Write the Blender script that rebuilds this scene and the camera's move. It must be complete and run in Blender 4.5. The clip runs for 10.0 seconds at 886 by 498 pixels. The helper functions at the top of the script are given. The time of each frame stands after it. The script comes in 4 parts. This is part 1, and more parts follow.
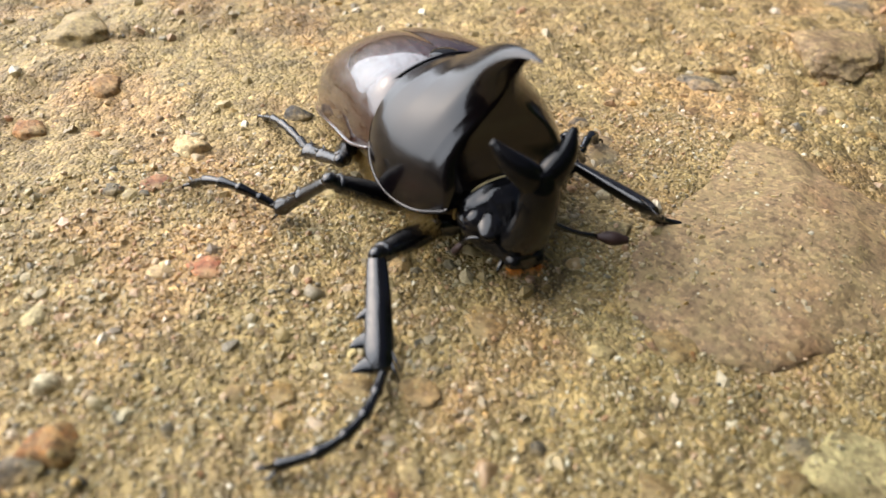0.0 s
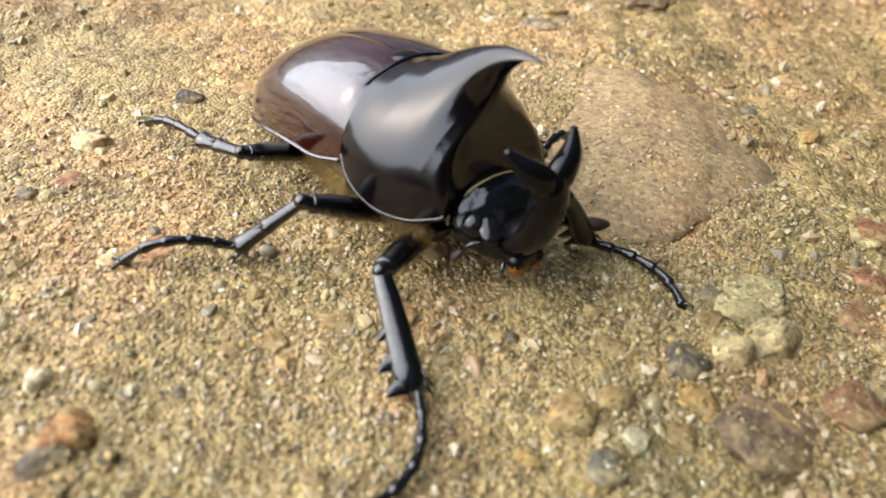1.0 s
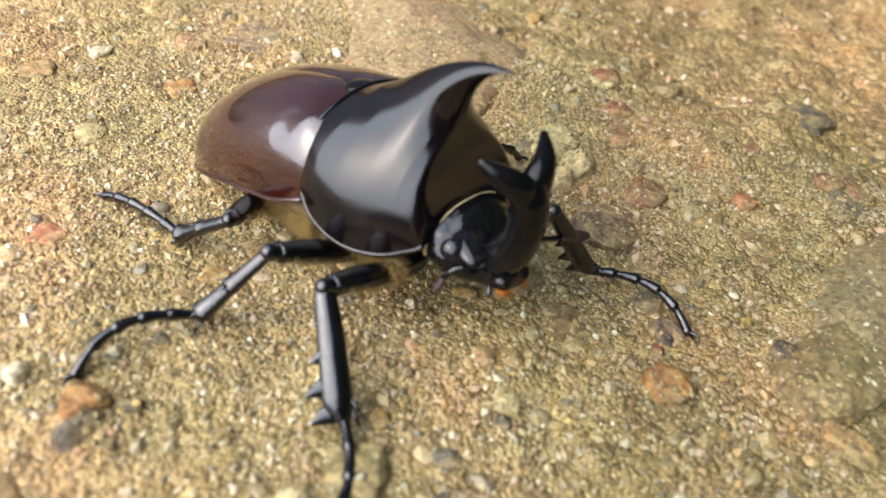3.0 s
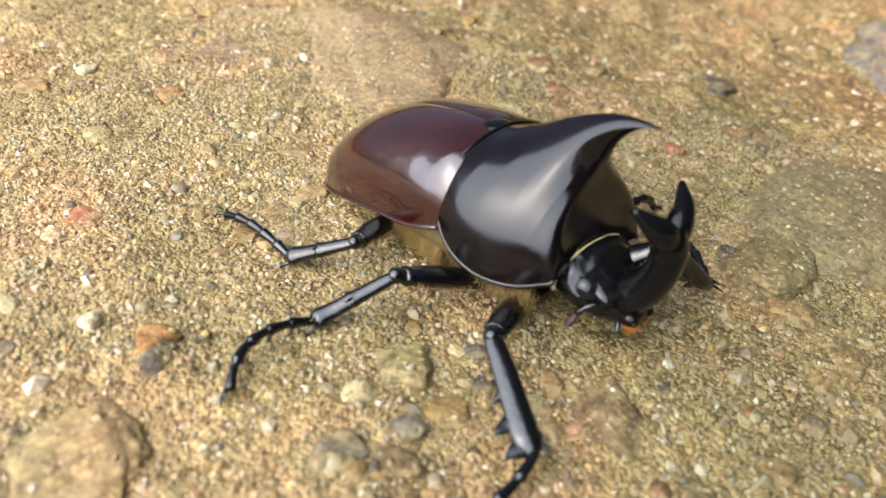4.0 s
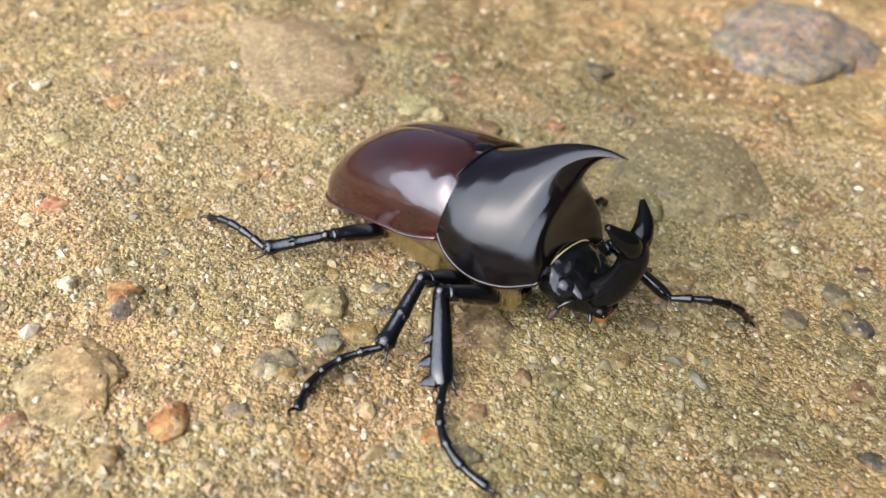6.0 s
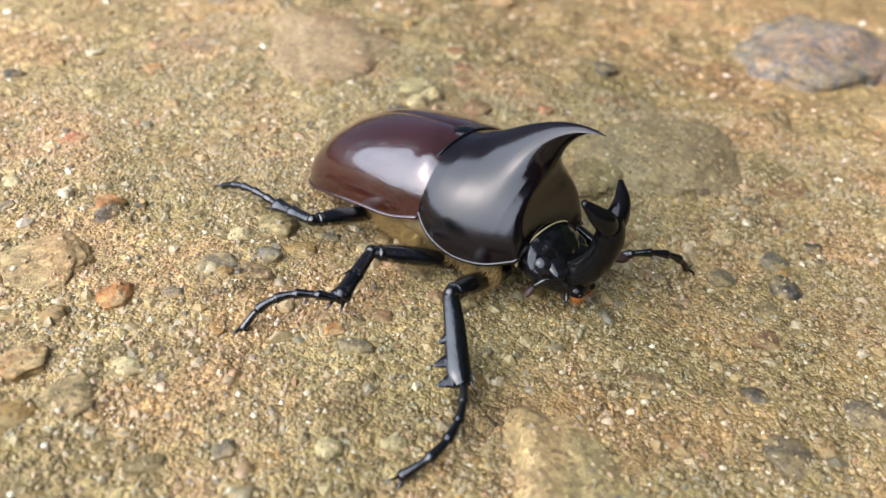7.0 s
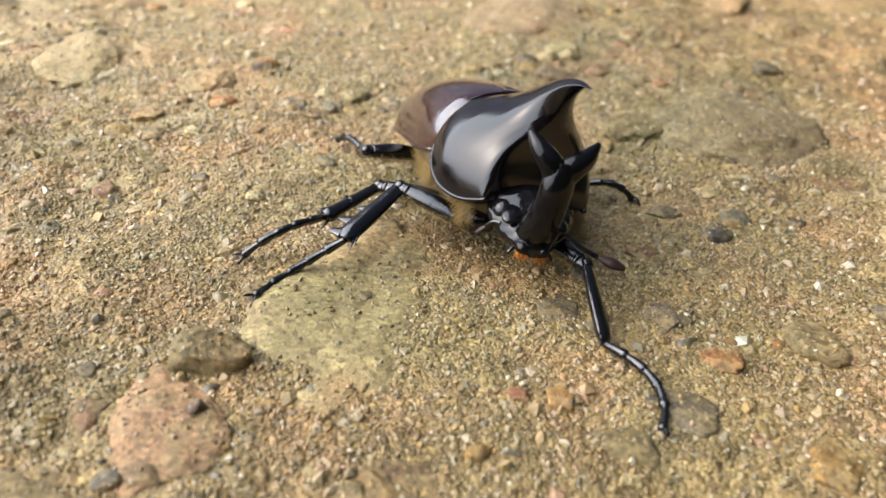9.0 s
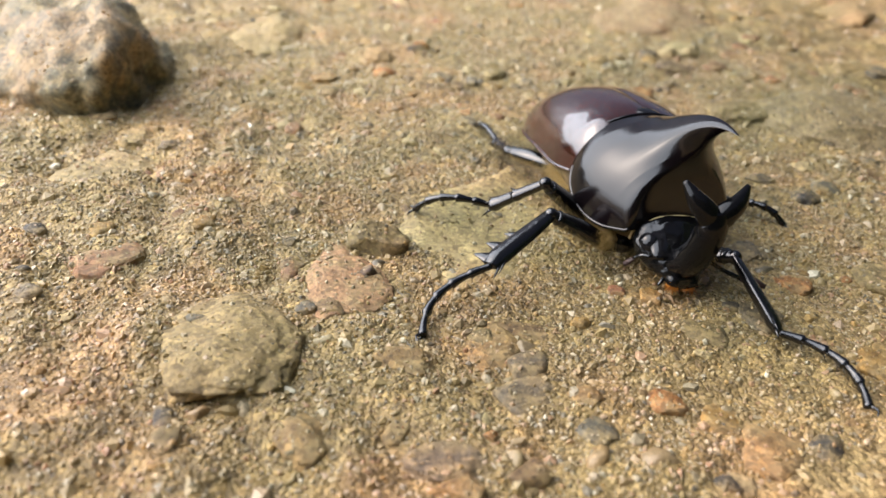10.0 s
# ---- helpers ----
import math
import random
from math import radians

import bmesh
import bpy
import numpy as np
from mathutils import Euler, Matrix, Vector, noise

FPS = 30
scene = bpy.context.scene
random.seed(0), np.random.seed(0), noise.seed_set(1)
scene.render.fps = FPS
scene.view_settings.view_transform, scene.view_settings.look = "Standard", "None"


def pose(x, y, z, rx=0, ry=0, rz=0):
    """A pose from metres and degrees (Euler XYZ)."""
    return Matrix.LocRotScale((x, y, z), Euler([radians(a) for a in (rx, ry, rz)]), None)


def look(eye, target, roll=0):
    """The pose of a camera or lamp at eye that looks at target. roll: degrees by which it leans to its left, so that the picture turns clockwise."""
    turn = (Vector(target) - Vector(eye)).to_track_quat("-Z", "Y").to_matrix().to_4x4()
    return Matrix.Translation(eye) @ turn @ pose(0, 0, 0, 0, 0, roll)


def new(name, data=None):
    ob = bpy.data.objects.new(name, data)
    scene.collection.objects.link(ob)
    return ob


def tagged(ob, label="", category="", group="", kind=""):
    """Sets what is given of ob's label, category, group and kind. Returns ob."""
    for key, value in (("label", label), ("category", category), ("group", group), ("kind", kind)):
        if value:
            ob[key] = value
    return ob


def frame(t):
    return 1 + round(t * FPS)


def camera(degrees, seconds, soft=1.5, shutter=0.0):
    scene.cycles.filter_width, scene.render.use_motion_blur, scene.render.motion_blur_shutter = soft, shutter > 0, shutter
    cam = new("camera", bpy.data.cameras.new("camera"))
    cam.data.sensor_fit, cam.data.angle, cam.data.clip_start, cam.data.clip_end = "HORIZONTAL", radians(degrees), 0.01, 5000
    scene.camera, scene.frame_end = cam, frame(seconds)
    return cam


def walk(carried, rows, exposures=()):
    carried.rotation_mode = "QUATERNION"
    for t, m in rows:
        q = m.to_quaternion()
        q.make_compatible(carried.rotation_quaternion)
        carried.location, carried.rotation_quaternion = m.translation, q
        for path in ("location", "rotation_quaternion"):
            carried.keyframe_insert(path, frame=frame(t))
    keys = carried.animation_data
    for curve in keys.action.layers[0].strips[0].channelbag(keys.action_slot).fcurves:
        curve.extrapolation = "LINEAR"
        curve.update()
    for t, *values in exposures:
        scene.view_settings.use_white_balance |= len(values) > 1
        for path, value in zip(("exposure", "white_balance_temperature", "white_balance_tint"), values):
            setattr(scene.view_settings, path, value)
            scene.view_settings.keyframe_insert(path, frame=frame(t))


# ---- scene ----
from mathutils.bvhtree import BVHTree

MM = 0.001  # the scene is worked out in millimetres
cam = camera(61.65, 10.0, soft=1.5)
cam.data.dof.use_dof = True
cam.data.dof.focus_distance = 0.107
cam.data.dof.aperture_fstop = 22.0

PATH = [
    (0, (47.54, 18.62, 62.88), (-14.99, 43.76, 3.24), 5.31),
    (0.5, (49.31, 13.20, 63.80), (-7.38, 47.89, 3.12), 6.20),
    (1, (50.75, 0.60, 62.81), (-1.09, 44.25, 3.59), 6.68),
    (1.5, (49.43, -3.84, 61.89), (4.04, 45.64, 1.96), 9.23),
    (2, (53.99, -13.00, 61.49), (16.74, 42.59, 1.30), 9.87),
    (2.5, (49.47, -21.03, 62.66), (21.80, 39.83, 2.42), 9.93),
    (2.7, (47.04, -22.77, 65.01), (22.03, 39.25, 4.78), 10.13),
    (3.8, (39.17, -46.87, 63.77), (22.59, 21.94, 8.19), 9.39),
    (4, (41.06, -49.86, 62.77), (26.45, 20.31, 8.33), 8.97),
    (4.5, (40.93, -52.29, 62.39), (33.15, 18.59, 7.47), 8.57),
    (5, (42.88, -62.65, 67.98), (37.42, 8.11, 12.64), 8.69),
    (5.2, (45.58, -66.72, 68.30), (38.75, 4.10, 13.18), 8.24),
    (6.3, (59.45, -72.77, 72.68), (47.14, -0.74, 20.14), 6.96),
    (6.5, (65.85, -78.04, 69.10), (50.32, -6.06, 17.35), 6.21),
    (7, (82.19, -80.80, 66.98), (60.26, -9.45, 16.70), 6.18),
    (7.5, (105.48, -84.73, 64.40), (74.05, -16.91, 14.28), 6.33),
    (8, (124.08, -87.17, 61.45), (80.65, -26.00, 11.73), 5.61),
    (8.5, (143.25, -76.45, 66.46), (88.03, -26.16, 16.23), 3.44),
    (9, (159.33, -73.34, 63.02), (101.21, -25.50, 13.70), 4.40),
    (9.5, (173.46, -87.30, 66.12), (109.14, -45.92, 18.68), 3.67),
    (10, (182.26, -91.82, 63.47), (116.04, -54.36, 15.37), 3.75),
]
walk(cam, [(t, look(Vector(eye) * MM, Vector(target) * MM, roll)) for t, eye, target, roll in PATH],
     exposures=[(0, 1.44, 6650, 11), (0.6, 1.64, 6550, 11), (3, 1.68, 6400, 11), (5, 1.63, 6200, 12), (7, 1.62, 6050, 13), (8.5, 1.72, 6350, 12), (10, 1.64, 6550, 12)])

# ---- daylight ----
SUN_AZIMUTH = 231.0  # degrees from +x towards +y
SUN_HEIGHT = 40.0
world = bpy.data.worlds.new("world")
scene.world = world
world.use_nodes = True
sky = world.node_tree.nodes.new("ShaderNodeTexSky")
sky.sky_type = "NISHITA"
sky.sun_disc = False
sky.sun_elevation = radians(SUN_HEIGHT)
sky.sun_rotation = radians(90 - SUN_AZIMUTH)
sky.air_density = 0.6
sky.dust_density = 8.0
sky.ozone_density = 0.6
world.node_tree.links.new(sky.outputs[0], world.node_tree.nodes["Background"].inputs["Color"])
world.node_tree.nodes["Background"].inputs["Strength"].default_value = 0.055
sun = new("sun", bpy.data.lights.new("sun", "SUN"))
sun.data.energy = 2.5
sun.data.angle = radians(94)
sun.data.color = (0.86, 0.95, 1.06)
to_sun = Vector((math.cos(radians(SUN_AZIMUTH)) * math.cos(radians(SUN_HEIGHT)), math.sin(radians(SUN_AZIMUTH)) * math.cos(radians(SUN_HEIGHT)), math.sin(radians(SUN_HEIGHT))))
sun.matrix_world = look(to_sun, (0, 0, 0))


# ---- materials ----
def nodes_of(name, rough=0.5, metal=0.0, spec=0.5):
    mat = bpy.data.materials.new(name)
    mat.use_nodes = True
    tree = mat.node_tree
    bsdf = tree.nodes["Principled BSDF"]
    bsdf.inputs["Roughness"].default_value = rough
    bsdf.inputs["Metallic"].default_value = metal
    bsdf.inputs["Specular IOR Level"].default_value = spec
    return mat, tree, bsdf


def add(tree, kind, **values):
    node = tree.nodes.new(kind)
    for key, value in values.items():
        node.inputs[key].default_value = value
    return node


def ramp(tree, source, stops):
    node = tree.nodes.new("ShaderNodeValToRGB")
    while len(node.color_ramp.elements) < len(stops):
        node.color_ramp.elements.new(0.5)
    for element, (at, colour) in zip(node.color_ramp.elements, stops):
        element.position = at
        element.color = (*colour, 1)
    tree.links.new(source, node.inputs["Fac"])
    return node.outputs["Color"]


def mixed(tree, factor, a, b, how="MIX"):
    node = tree.nodes.new("ShaderNodeMix")
    node.data_type = "RGBA"
    node.blend_type = how
    for socket, value in ((node.inputs["Factor"], factor), (node.inputs["A"], a), (node.inputs["B"], b)):
        if isinstance(value, bpy.types.NodeSocket):
            tree.links.new(value, socket)
        elif isinstance(value, tuple):
            socket.default_value = (*value, 1)
        else:
            socket.default_value = value
    return node.outputs["Result"]


def noise_of(tree, scale, detail=4.0, rough=0.55, where=None):
    node = add(tree, "ShaderNodeTexNoise", Scale=scale, Detail=detail, Roughness=rough)
    if where:
        tree.links.new(where, node.inputs["Vector"])
    return node.outputs["Fac"]


def coords(tree, which="Object"):
    return tree.nodes.new("ShaderNodeTexCoord").outputs[which]


def bumped(tree, bsdf, height, strength, distance):
    node = add(tree, "ShaderNodeBump", Strength=strength, Distance=distance)
    tree.links.new(height, node.inputs["Height"])
    tree.links.new(node.outputs["Normal"], bsdf.inputs["Normal"])


def painted_shade_and_clay(tree, at):
    """Shade painted into soil and stone colours, deeper to one side, over random clay tones."""
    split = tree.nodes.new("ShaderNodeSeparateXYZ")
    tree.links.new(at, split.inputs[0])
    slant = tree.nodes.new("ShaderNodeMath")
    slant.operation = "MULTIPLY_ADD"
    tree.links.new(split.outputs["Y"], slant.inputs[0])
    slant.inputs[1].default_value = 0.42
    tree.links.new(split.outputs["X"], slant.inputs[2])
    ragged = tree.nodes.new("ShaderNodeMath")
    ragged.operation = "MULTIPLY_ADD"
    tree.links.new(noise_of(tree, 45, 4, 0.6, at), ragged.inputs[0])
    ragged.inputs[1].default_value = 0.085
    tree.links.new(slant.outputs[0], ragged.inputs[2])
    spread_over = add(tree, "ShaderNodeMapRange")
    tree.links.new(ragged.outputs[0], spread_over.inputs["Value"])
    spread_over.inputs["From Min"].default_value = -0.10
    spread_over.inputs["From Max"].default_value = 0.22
    painted_shade = ramp(tree, spread_over.outputs["Result"], [(0.12, (0.80, 0.77, 0.72)), (0.3, (0.90, 0.865, 0.83)), (0.43, (0.80, 0.78, 0.735)), (0.54, (0.69, 0.68, 0.635)), (0.64, (0.50, 0.50, 0.44)), (0.82, (0.40, 0.40, 0.335)), (1.0, (0.43, 0.42, 0.35))])
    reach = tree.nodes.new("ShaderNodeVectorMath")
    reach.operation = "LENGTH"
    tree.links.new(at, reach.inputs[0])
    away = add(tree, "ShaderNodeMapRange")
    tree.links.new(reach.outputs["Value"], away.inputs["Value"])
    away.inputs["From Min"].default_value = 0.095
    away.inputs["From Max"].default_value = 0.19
    painted_shade = mixed(tree, away.outputs["Result"], painted_shade, (0.76, 0.68, 0.645))
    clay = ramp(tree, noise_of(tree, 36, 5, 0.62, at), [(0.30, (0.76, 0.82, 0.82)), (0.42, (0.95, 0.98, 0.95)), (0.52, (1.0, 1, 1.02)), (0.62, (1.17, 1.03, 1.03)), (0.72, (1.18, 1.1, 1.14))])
    return mixed(tree, 1.0, mixed(tree, 1.0, painted_shade, clay, "MULTIPLY"), (1.0, 1.0, 0.92), "MULTIPLY")


def ground_material():
    """Packed soil: grains of two sizes pressed into a yellow-brown bed."""
    mat, tree, bsdf = nodes_of("gritty_soil", 0.6, 0, 0.4)
    at = coords(tree)
    broad = ramp(tree, noise_of(tree, 28, 5, 0.6, at), [(0.3, (0.28, 0.21, 0.10)), (0.5, (0.37, 0.285, 0.14)), (0.7, (0.44, 0.345, 0.18))])
    patch = ramp(tree, noise_of(tree, 110, 3, 0.6, at), [(0.32, (0.72, 0.70, 0.64)), (0.55, (1, 1, 1)), (0.75, (1.15, 1.05, 0.88))])
    colour = mixed(tree, 1.0, mixed(tree, 1.0, broad, patch, "MULTIPLY"), painted_shade_and_clay(tree, at), "MULTIPLY")
    reliefs = []
    for scale, stops in ((1900, [(0.0, (0.52, 0.48, 0.44)), (0.25, (0.82, 0.79, 0.74)), (0.6, (1.0, 0.98, 0.95)), (0.85, (1.22, 1.19, 1.17)), (1.0, (1.6, 1.58, 1.56))]),
                         (620, [(0.0, (0.62, 0.6, 0.56)), (0.3, (0.9, 0.86, 0.8)), (0.7, (1.05, 1.03, 1.0)), (1.0, (1.3, 1.28, 1.22))])):
        cells = add(tree, "ShaderNodeTexVoronoi", Scale=scale, Randomness=1.0)
        tree.links.new(at, cells.inputs["Vector"])
        split = tree.nodes.new("ShaderNodeSeparateColor")
        tree.links.new(cells.outputs["Color"], split.inputs["Color"])
        colour = mixed(tree, 1.0, colour, ramp(tree, split.outputs["Red"], stops), "MULTIPLY")
        turn = tree.nodes.new("ShaderNodeMath")
        turn.operation = "MULTIPLY_ADD"
        tree.links.new(cells.outputs["Distance"], turn.inputs[0])
        turn.inputs[1].default_value = -1.0 if scale > 1000 else -1.6
        turn.inputs[2].default_value = 1.0
        reliefs.append(turn.outputs[0])
    reliefs.append(noise_of(tree, 1100, 5, 0.65, at))
    total = reliefs[0]
    for one in reliefs[1:]:
        plus = tree.nodes.new("ShaderNodeMath")
        plus.operation = "ADD"
        tree.links.new(total, plus.inputs[0])
        tree.links.new(one, plus.inputs[1])
        total = plus.outputs[0]
    tree.links.new(colour, bsdf.inputs["Base Color"])
    bumped(tree, bsdf, total, 0.75, 0.00045)
    return mat


def grain_material(name, stops):
    mat, tree, bsdf = nodes_of(name, 0.42, 0, 0.5)
    info = tree.nodes.new("ShaderNodeNewGeometry")
    colour = ramp(tree, info.outputs["Random Per Island"], stops)
    speck = ramp(tree, noise_of(tree, 2500, 3, 0.6, coords(tree)), [(0.3, (0.7, 0.68, 0.65)), (0.7, (1.15, 1.12, 1.1))])
    colour = mixed(tree, 1.0, colour, painted_shade_and_clay(tree, coords(tree)), "MULTIPLY")
    tree.links.new(mixed(tree, 1.0, colour, speck, "MULTIPLY"), bsdf.inputs["Base Color"])
    bumped(tree, bsdf, noise_of(tree, 3500, 3, 0.6, coords(tree)), 0.5, 0.00015)
    return mat


def stone_material(name, light, dark, rough=0.65):
    mat, tree, bsdf = nodes_of(name, rough, 0, 0.4)
    at = coords(tree)
    info = tree.nodes.new("ShaderNodeObjectInfo")
    blotch = ramp(tree, noise_of(tree, 230, 6, 0.65, at), [(0.32, dark), (0.62, light)])
    speck = ramp(tree, noise_of(tree, 1900, 4, 0.7, at), [(0.32, (0.55, 0.52, 0.5)), (0.5, (1, 1, 1)), (0.72, (1.3, 1.25, 1.2))])
    shade = ramp(tree, info.outputs["Random"], [(0.0, (0.80, 0.78, 0.77)), (1.0, (1.12, 1.08, 1.06))])
    colour = mixed(tree, 1.0, mixed(tree, 1.0, blotch, speck, "MULTIPLY"), shade, "MULTIPLY")
    dust = ramp(tree, noise_of(tree, 300, 6, 0.72, at), [(0.42, (0, 0, 0)), (0.62, (0.82, 0.82, 0.82))])
    colour = mixed(tree, dust, colour, (0.40, 0.305, 0.165))
    cells = add(tree, "ShaderNodeTexVoronoi", Scale=1500, Randomness=1.0)
    tree.links.new(at, cells.inputs["Vector"])
    split = tree.nodes.new("ShaderNodeSeparateColor")
    tree.links.new(cells.outputs["Color"], split.inputs["Color"])
    colour = mixed(tree, 1.0, colour, ramp(tree, split.outputs["Red"], [(0.0, (0.55, 0.52, 0.48)), (0.3, (0.9, 0.88, 0.84)), (0.75, (1.05, 1.04, 1.0)), (1.0, (1.45, 1.42, 1.35))]), "MULTIPLY")
    place = tree.nodes.new("ShaderNodeNewGeometry")
    colour = mixed(tree, 1.0, colour, painted_shade_and_clay(tree, place.outputs["Position"]), "MULTIPLY")
    tree.links.new(colour, bsdf.inputs["Base Color"])
    bumped(tree, bsdf, noise_of(tree, 1300, 6, 0.7, at), 0.7, 0.0005)
    return mat


def chitin(name, dark, light, rough, coat, scale=140.0, relief=0.12, spec=0.5):
    mat, tree, bsdf = nodes_of(name, rough, 0, spec)
    at = coords(tree)
    tree.links.new(ramp(tree, noise_of(tree, scale, 5, 0.6, at), [(0.35, dark), (0.7, light)]), bsdf.inputs["Base Color"])
    smear = ramp(tree, noise_of(tree, 330, 4, 0.6, at), [(0.3, (rough * 0.75,) * 3), (0.7, (rough * 1.35,) * 3)])
    tree.links.new(smear, bsdf.inputs["Roughness"])
    bsdf.inputs["Coat Weight"].default_value = coat
    bsdf.inputs["Coat Roughness"].default_value = rough * 0.6
    bumped(tree, bsdf, noise_of(tree, 1500, 3, 0.55, at), relief, 0.0001)
    return mat


def wrinkled(mat, scale=210.0, strength=0.22, across=3.2):
    """Fine cross wrinkles and faint pits over a shell."""
    tree = mat.node_tree
    bsdf = tree.nodes["Principled BSDF"]
    stretch = add(tree, "ShaderNodeMapping")
    stretch.inputs["Scale"].default_value = (1.0, across, 1.0)
    tree.links.new(coords(tree), stretch.inputs["Vector"])
    wave = add(tree, "ShaderNodeTexNoise", Scale=scale, Detail=6.0, Roughness=0.62, Distortion=1.2)
    tree.links.new(stretch.outputs["Vector"], wave.inputs["Vector"])
    bumped(tree, bsdf, wave.outputs["Fac"], strength, 0.0005)
    return mat


def plain(name, light, dark, rough, scale=600.0):
    mat, tree, bsdf = nodes_of(name, rough, 0, 0.4)
    tree.links.new(ramp(tree, noise_of(tree, scale, 4, 0.6, coords(tree)), [(0.3, dark), (0.7, light)]), bsdf.inputs["Base Color"])
    return mat


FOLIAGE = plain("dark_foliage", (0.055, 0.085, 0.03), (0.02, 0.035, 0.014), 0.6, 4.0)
SOIL = ground_material()
GRAIN = grain_material("sand_grains", [
    (0.0, (0.17, 0.155, 0.125)), (0.06, (0.29, 0.24, 0.15)), (0.18, (0.38, 0.29, 0.14)), (0.36, (0.44, 0.345, 0.175)), (0.5, (0.50, 0.40, 0.22)),
    (0.6, (0.50, 0.33, 0.12)), (0.67, (0.36, 0.33, 0.25)), (0.76, (0.55, 0.47, 0.31)), (0.84, (0.46, 0.29, 0.17)), (0.9, (0.62, 0.56, 0.43)), (0.94, (0.42, 0.23, 0.12)), (0.98, (0.74, 0.70, 0.58)), (1.0, (0.86, 0.83, 0.74))])
GRAVEL = grain_material("mixed_gravel", [
    (0.0, (0.20, 0.18, 0.14)), (0.12, (0.31, 0.265, 0.175)), (0.3, (0.36, 0.295, 0.165)), (0.45, (0.44, 0.35, 0.19)), (0.58, (0.33, 0.285, 0.17)),
    (0.68, (0.42, 0.29, 0.15)), (0.78, (0.29, 0.265, 0.20)), (0.88, (0.46, 0.385, 0.235)), (0.95, (0.38, 0.23, 0.125)), (1.0, (0.50, 0.44, 0.32))])
STONES = {
    "orange": ((0.50, 0.25, 0.08), (0.36, 0.16, 0.05)), "red": ((0.42, 0.17, 0.085), (0.32, 0.13, 0.07)),
    "grey": ((0.21, 0.205, 0.175), (0.12, 0.12, 0.11)), "greyd": ((0.25, 0.21, 0.15), (0.15, 0.13, 0.10)),
    "pale": ((0.72, 0.66, 0.42), (0.50, 0.43, 0.24)), "dark": ((0.10, 0.095, 0.09), (0.05, 0.05, 0.05)),
    "tan": ((0.42, 0.29, 0.13), (0.30, 0.20, 0.09)), "green": ((0.30, 0.25, 0.12), (0.20, 0.16, 0.075)),
    "brown": ((0.28, 0.19, 0.095), (0.19, 0.125, 0.065)), "purple": ((0.22, 0.15, 0.105), (0.13, 0.09, 0.07)),
    "yellow": ((0.47, 0.31, 0.10), (0.36, 0.22, 0.065)), "white": ((0.82, 0.78, 0.66), (0.58, 0.52, 0.38)),
    "redbrown": ((0.33, 0.17, 0.09), (0.22, 0.11, 0.06)), "pink": ((0.44, 0.25, 0.15), (0.32, 0.18, 0.10)),
    "pinkslab": ((0.50, 0.31, 0.19), (0.40, 0.25, 0.15)), "brownrock": ((0.39, 0.28, 0.175), (0.27, 0.19, 0.12)),
    "greybrown": ((0.35, 0.285, 0.18), (0.22, 0.18, 0.115)), "tanrock": ((0.41, 0.33, 0.165), (0.28, 0.22, 0.11)), "tanrock2": ((0.50, 0.40, 0.21), (0.34, 0.265, 0.135)),
    "greyrock": ((0.29, 0.30, 0.30), (0.08, 0.086, 0.094)), "greenrock": ((0.33, 0.27, 0.12), (0.21, 0.17, 0.075)),
    "spot": ((0.16, 0.10, 0.085), (0.09, 0.06, 0.055)),
    "slab": ((0.74, 0.62, 0.35), (0.50, 0.42, 0.215)), "boulder": ((0.25, 0.24, 0.18), (0.12, 0.115, 0.085)),
}
STONE_MATS = {key: stone_material(key + "_stone", *pair) for key, pair in STONES.items()}
BLACK = chitin("black_chitin", (0.0018, 0.0018, 0.002), (0.004, 0.0038, 0.004), 0.10, 0.0, spec=0.22)
RUGGED = chitin("wrinkled_black_chitin", (0.0018, 0.0018, 0.002), (0.004, 0.0038, 0.004), 0.08, 0.0, relief=0.05, spec=0.4)
SHIELD = chitin("black_shield_chitin", (0.0018, 0.0015, 0.0018), (0.0045, 0.0025, 0.003), 0.15, 0.0, spec=0.44)
MAROON = chitin("maroon_wing_case", (0.015, 0.0028, 0.0018), (0.032, 0.006, 0.003), 0.07, 0.9, 90.0)
wrinkled(MAROON, 260.0, 0.26)
wrinkled(RUGGED, 300.0, 0.16, 1.0)
LEG = chitin("black_leg_chitin", (0.0015, 0.0015, 0.0018), (0.0035, 0.0032, 0.0035), 0.075, 0.0, 300.0, 1.0, 0.65)
wrinkled(LEG, 520.0, 0.2, 1.0)
BELLY = plain("golden_brown_belly", (0.12, 0.08, 0.025), (0.055, 0.035, 0.012), 0.7)
HAIR = plain("golden_hair", (0.30, 0.20, 0.06), (0.17, 0.11, 0.03), 0.45)
ORANGE_HAIR = plain("orange_mouth_hair", (0.55, 0.22, 0.03), (0.40, 0.13, 0.02), 0.45)
COLLAR = plain("pale_collar_hair", (0.55, 0.45, 0.24), (0.34, 0.24, 0.10), 0.6)
CLUB = plain("reddish_brown_club", (0.030, 0.010, 0.007), (0.012, 0.005, 0.004), 0.6)
EYE = chitin("black_eye", (0.004, 0.004, 0.005), (0.006, 0.006, 0.007), 0.07, 0.0, spec=0.35)


# ---- mesh tools ----
def mesh_of(name, verts, faces, material, smooth=True):
    me = bpy.data.meshes.new(name)
    me.from_pydata((np.asarray(verts, float) * MM).tolist(), [], faces)
    if smooth:
        me.shade_smooth()
    me.materials.append(material)
    me.update()
    return me


def part(name, shape, material, parent, label="", smooth=True):
    ob = new(name, mesh_of(name, shape[0], shape[1], material, smooth))
    ob.parent = parent
    return tagged(ob, label)


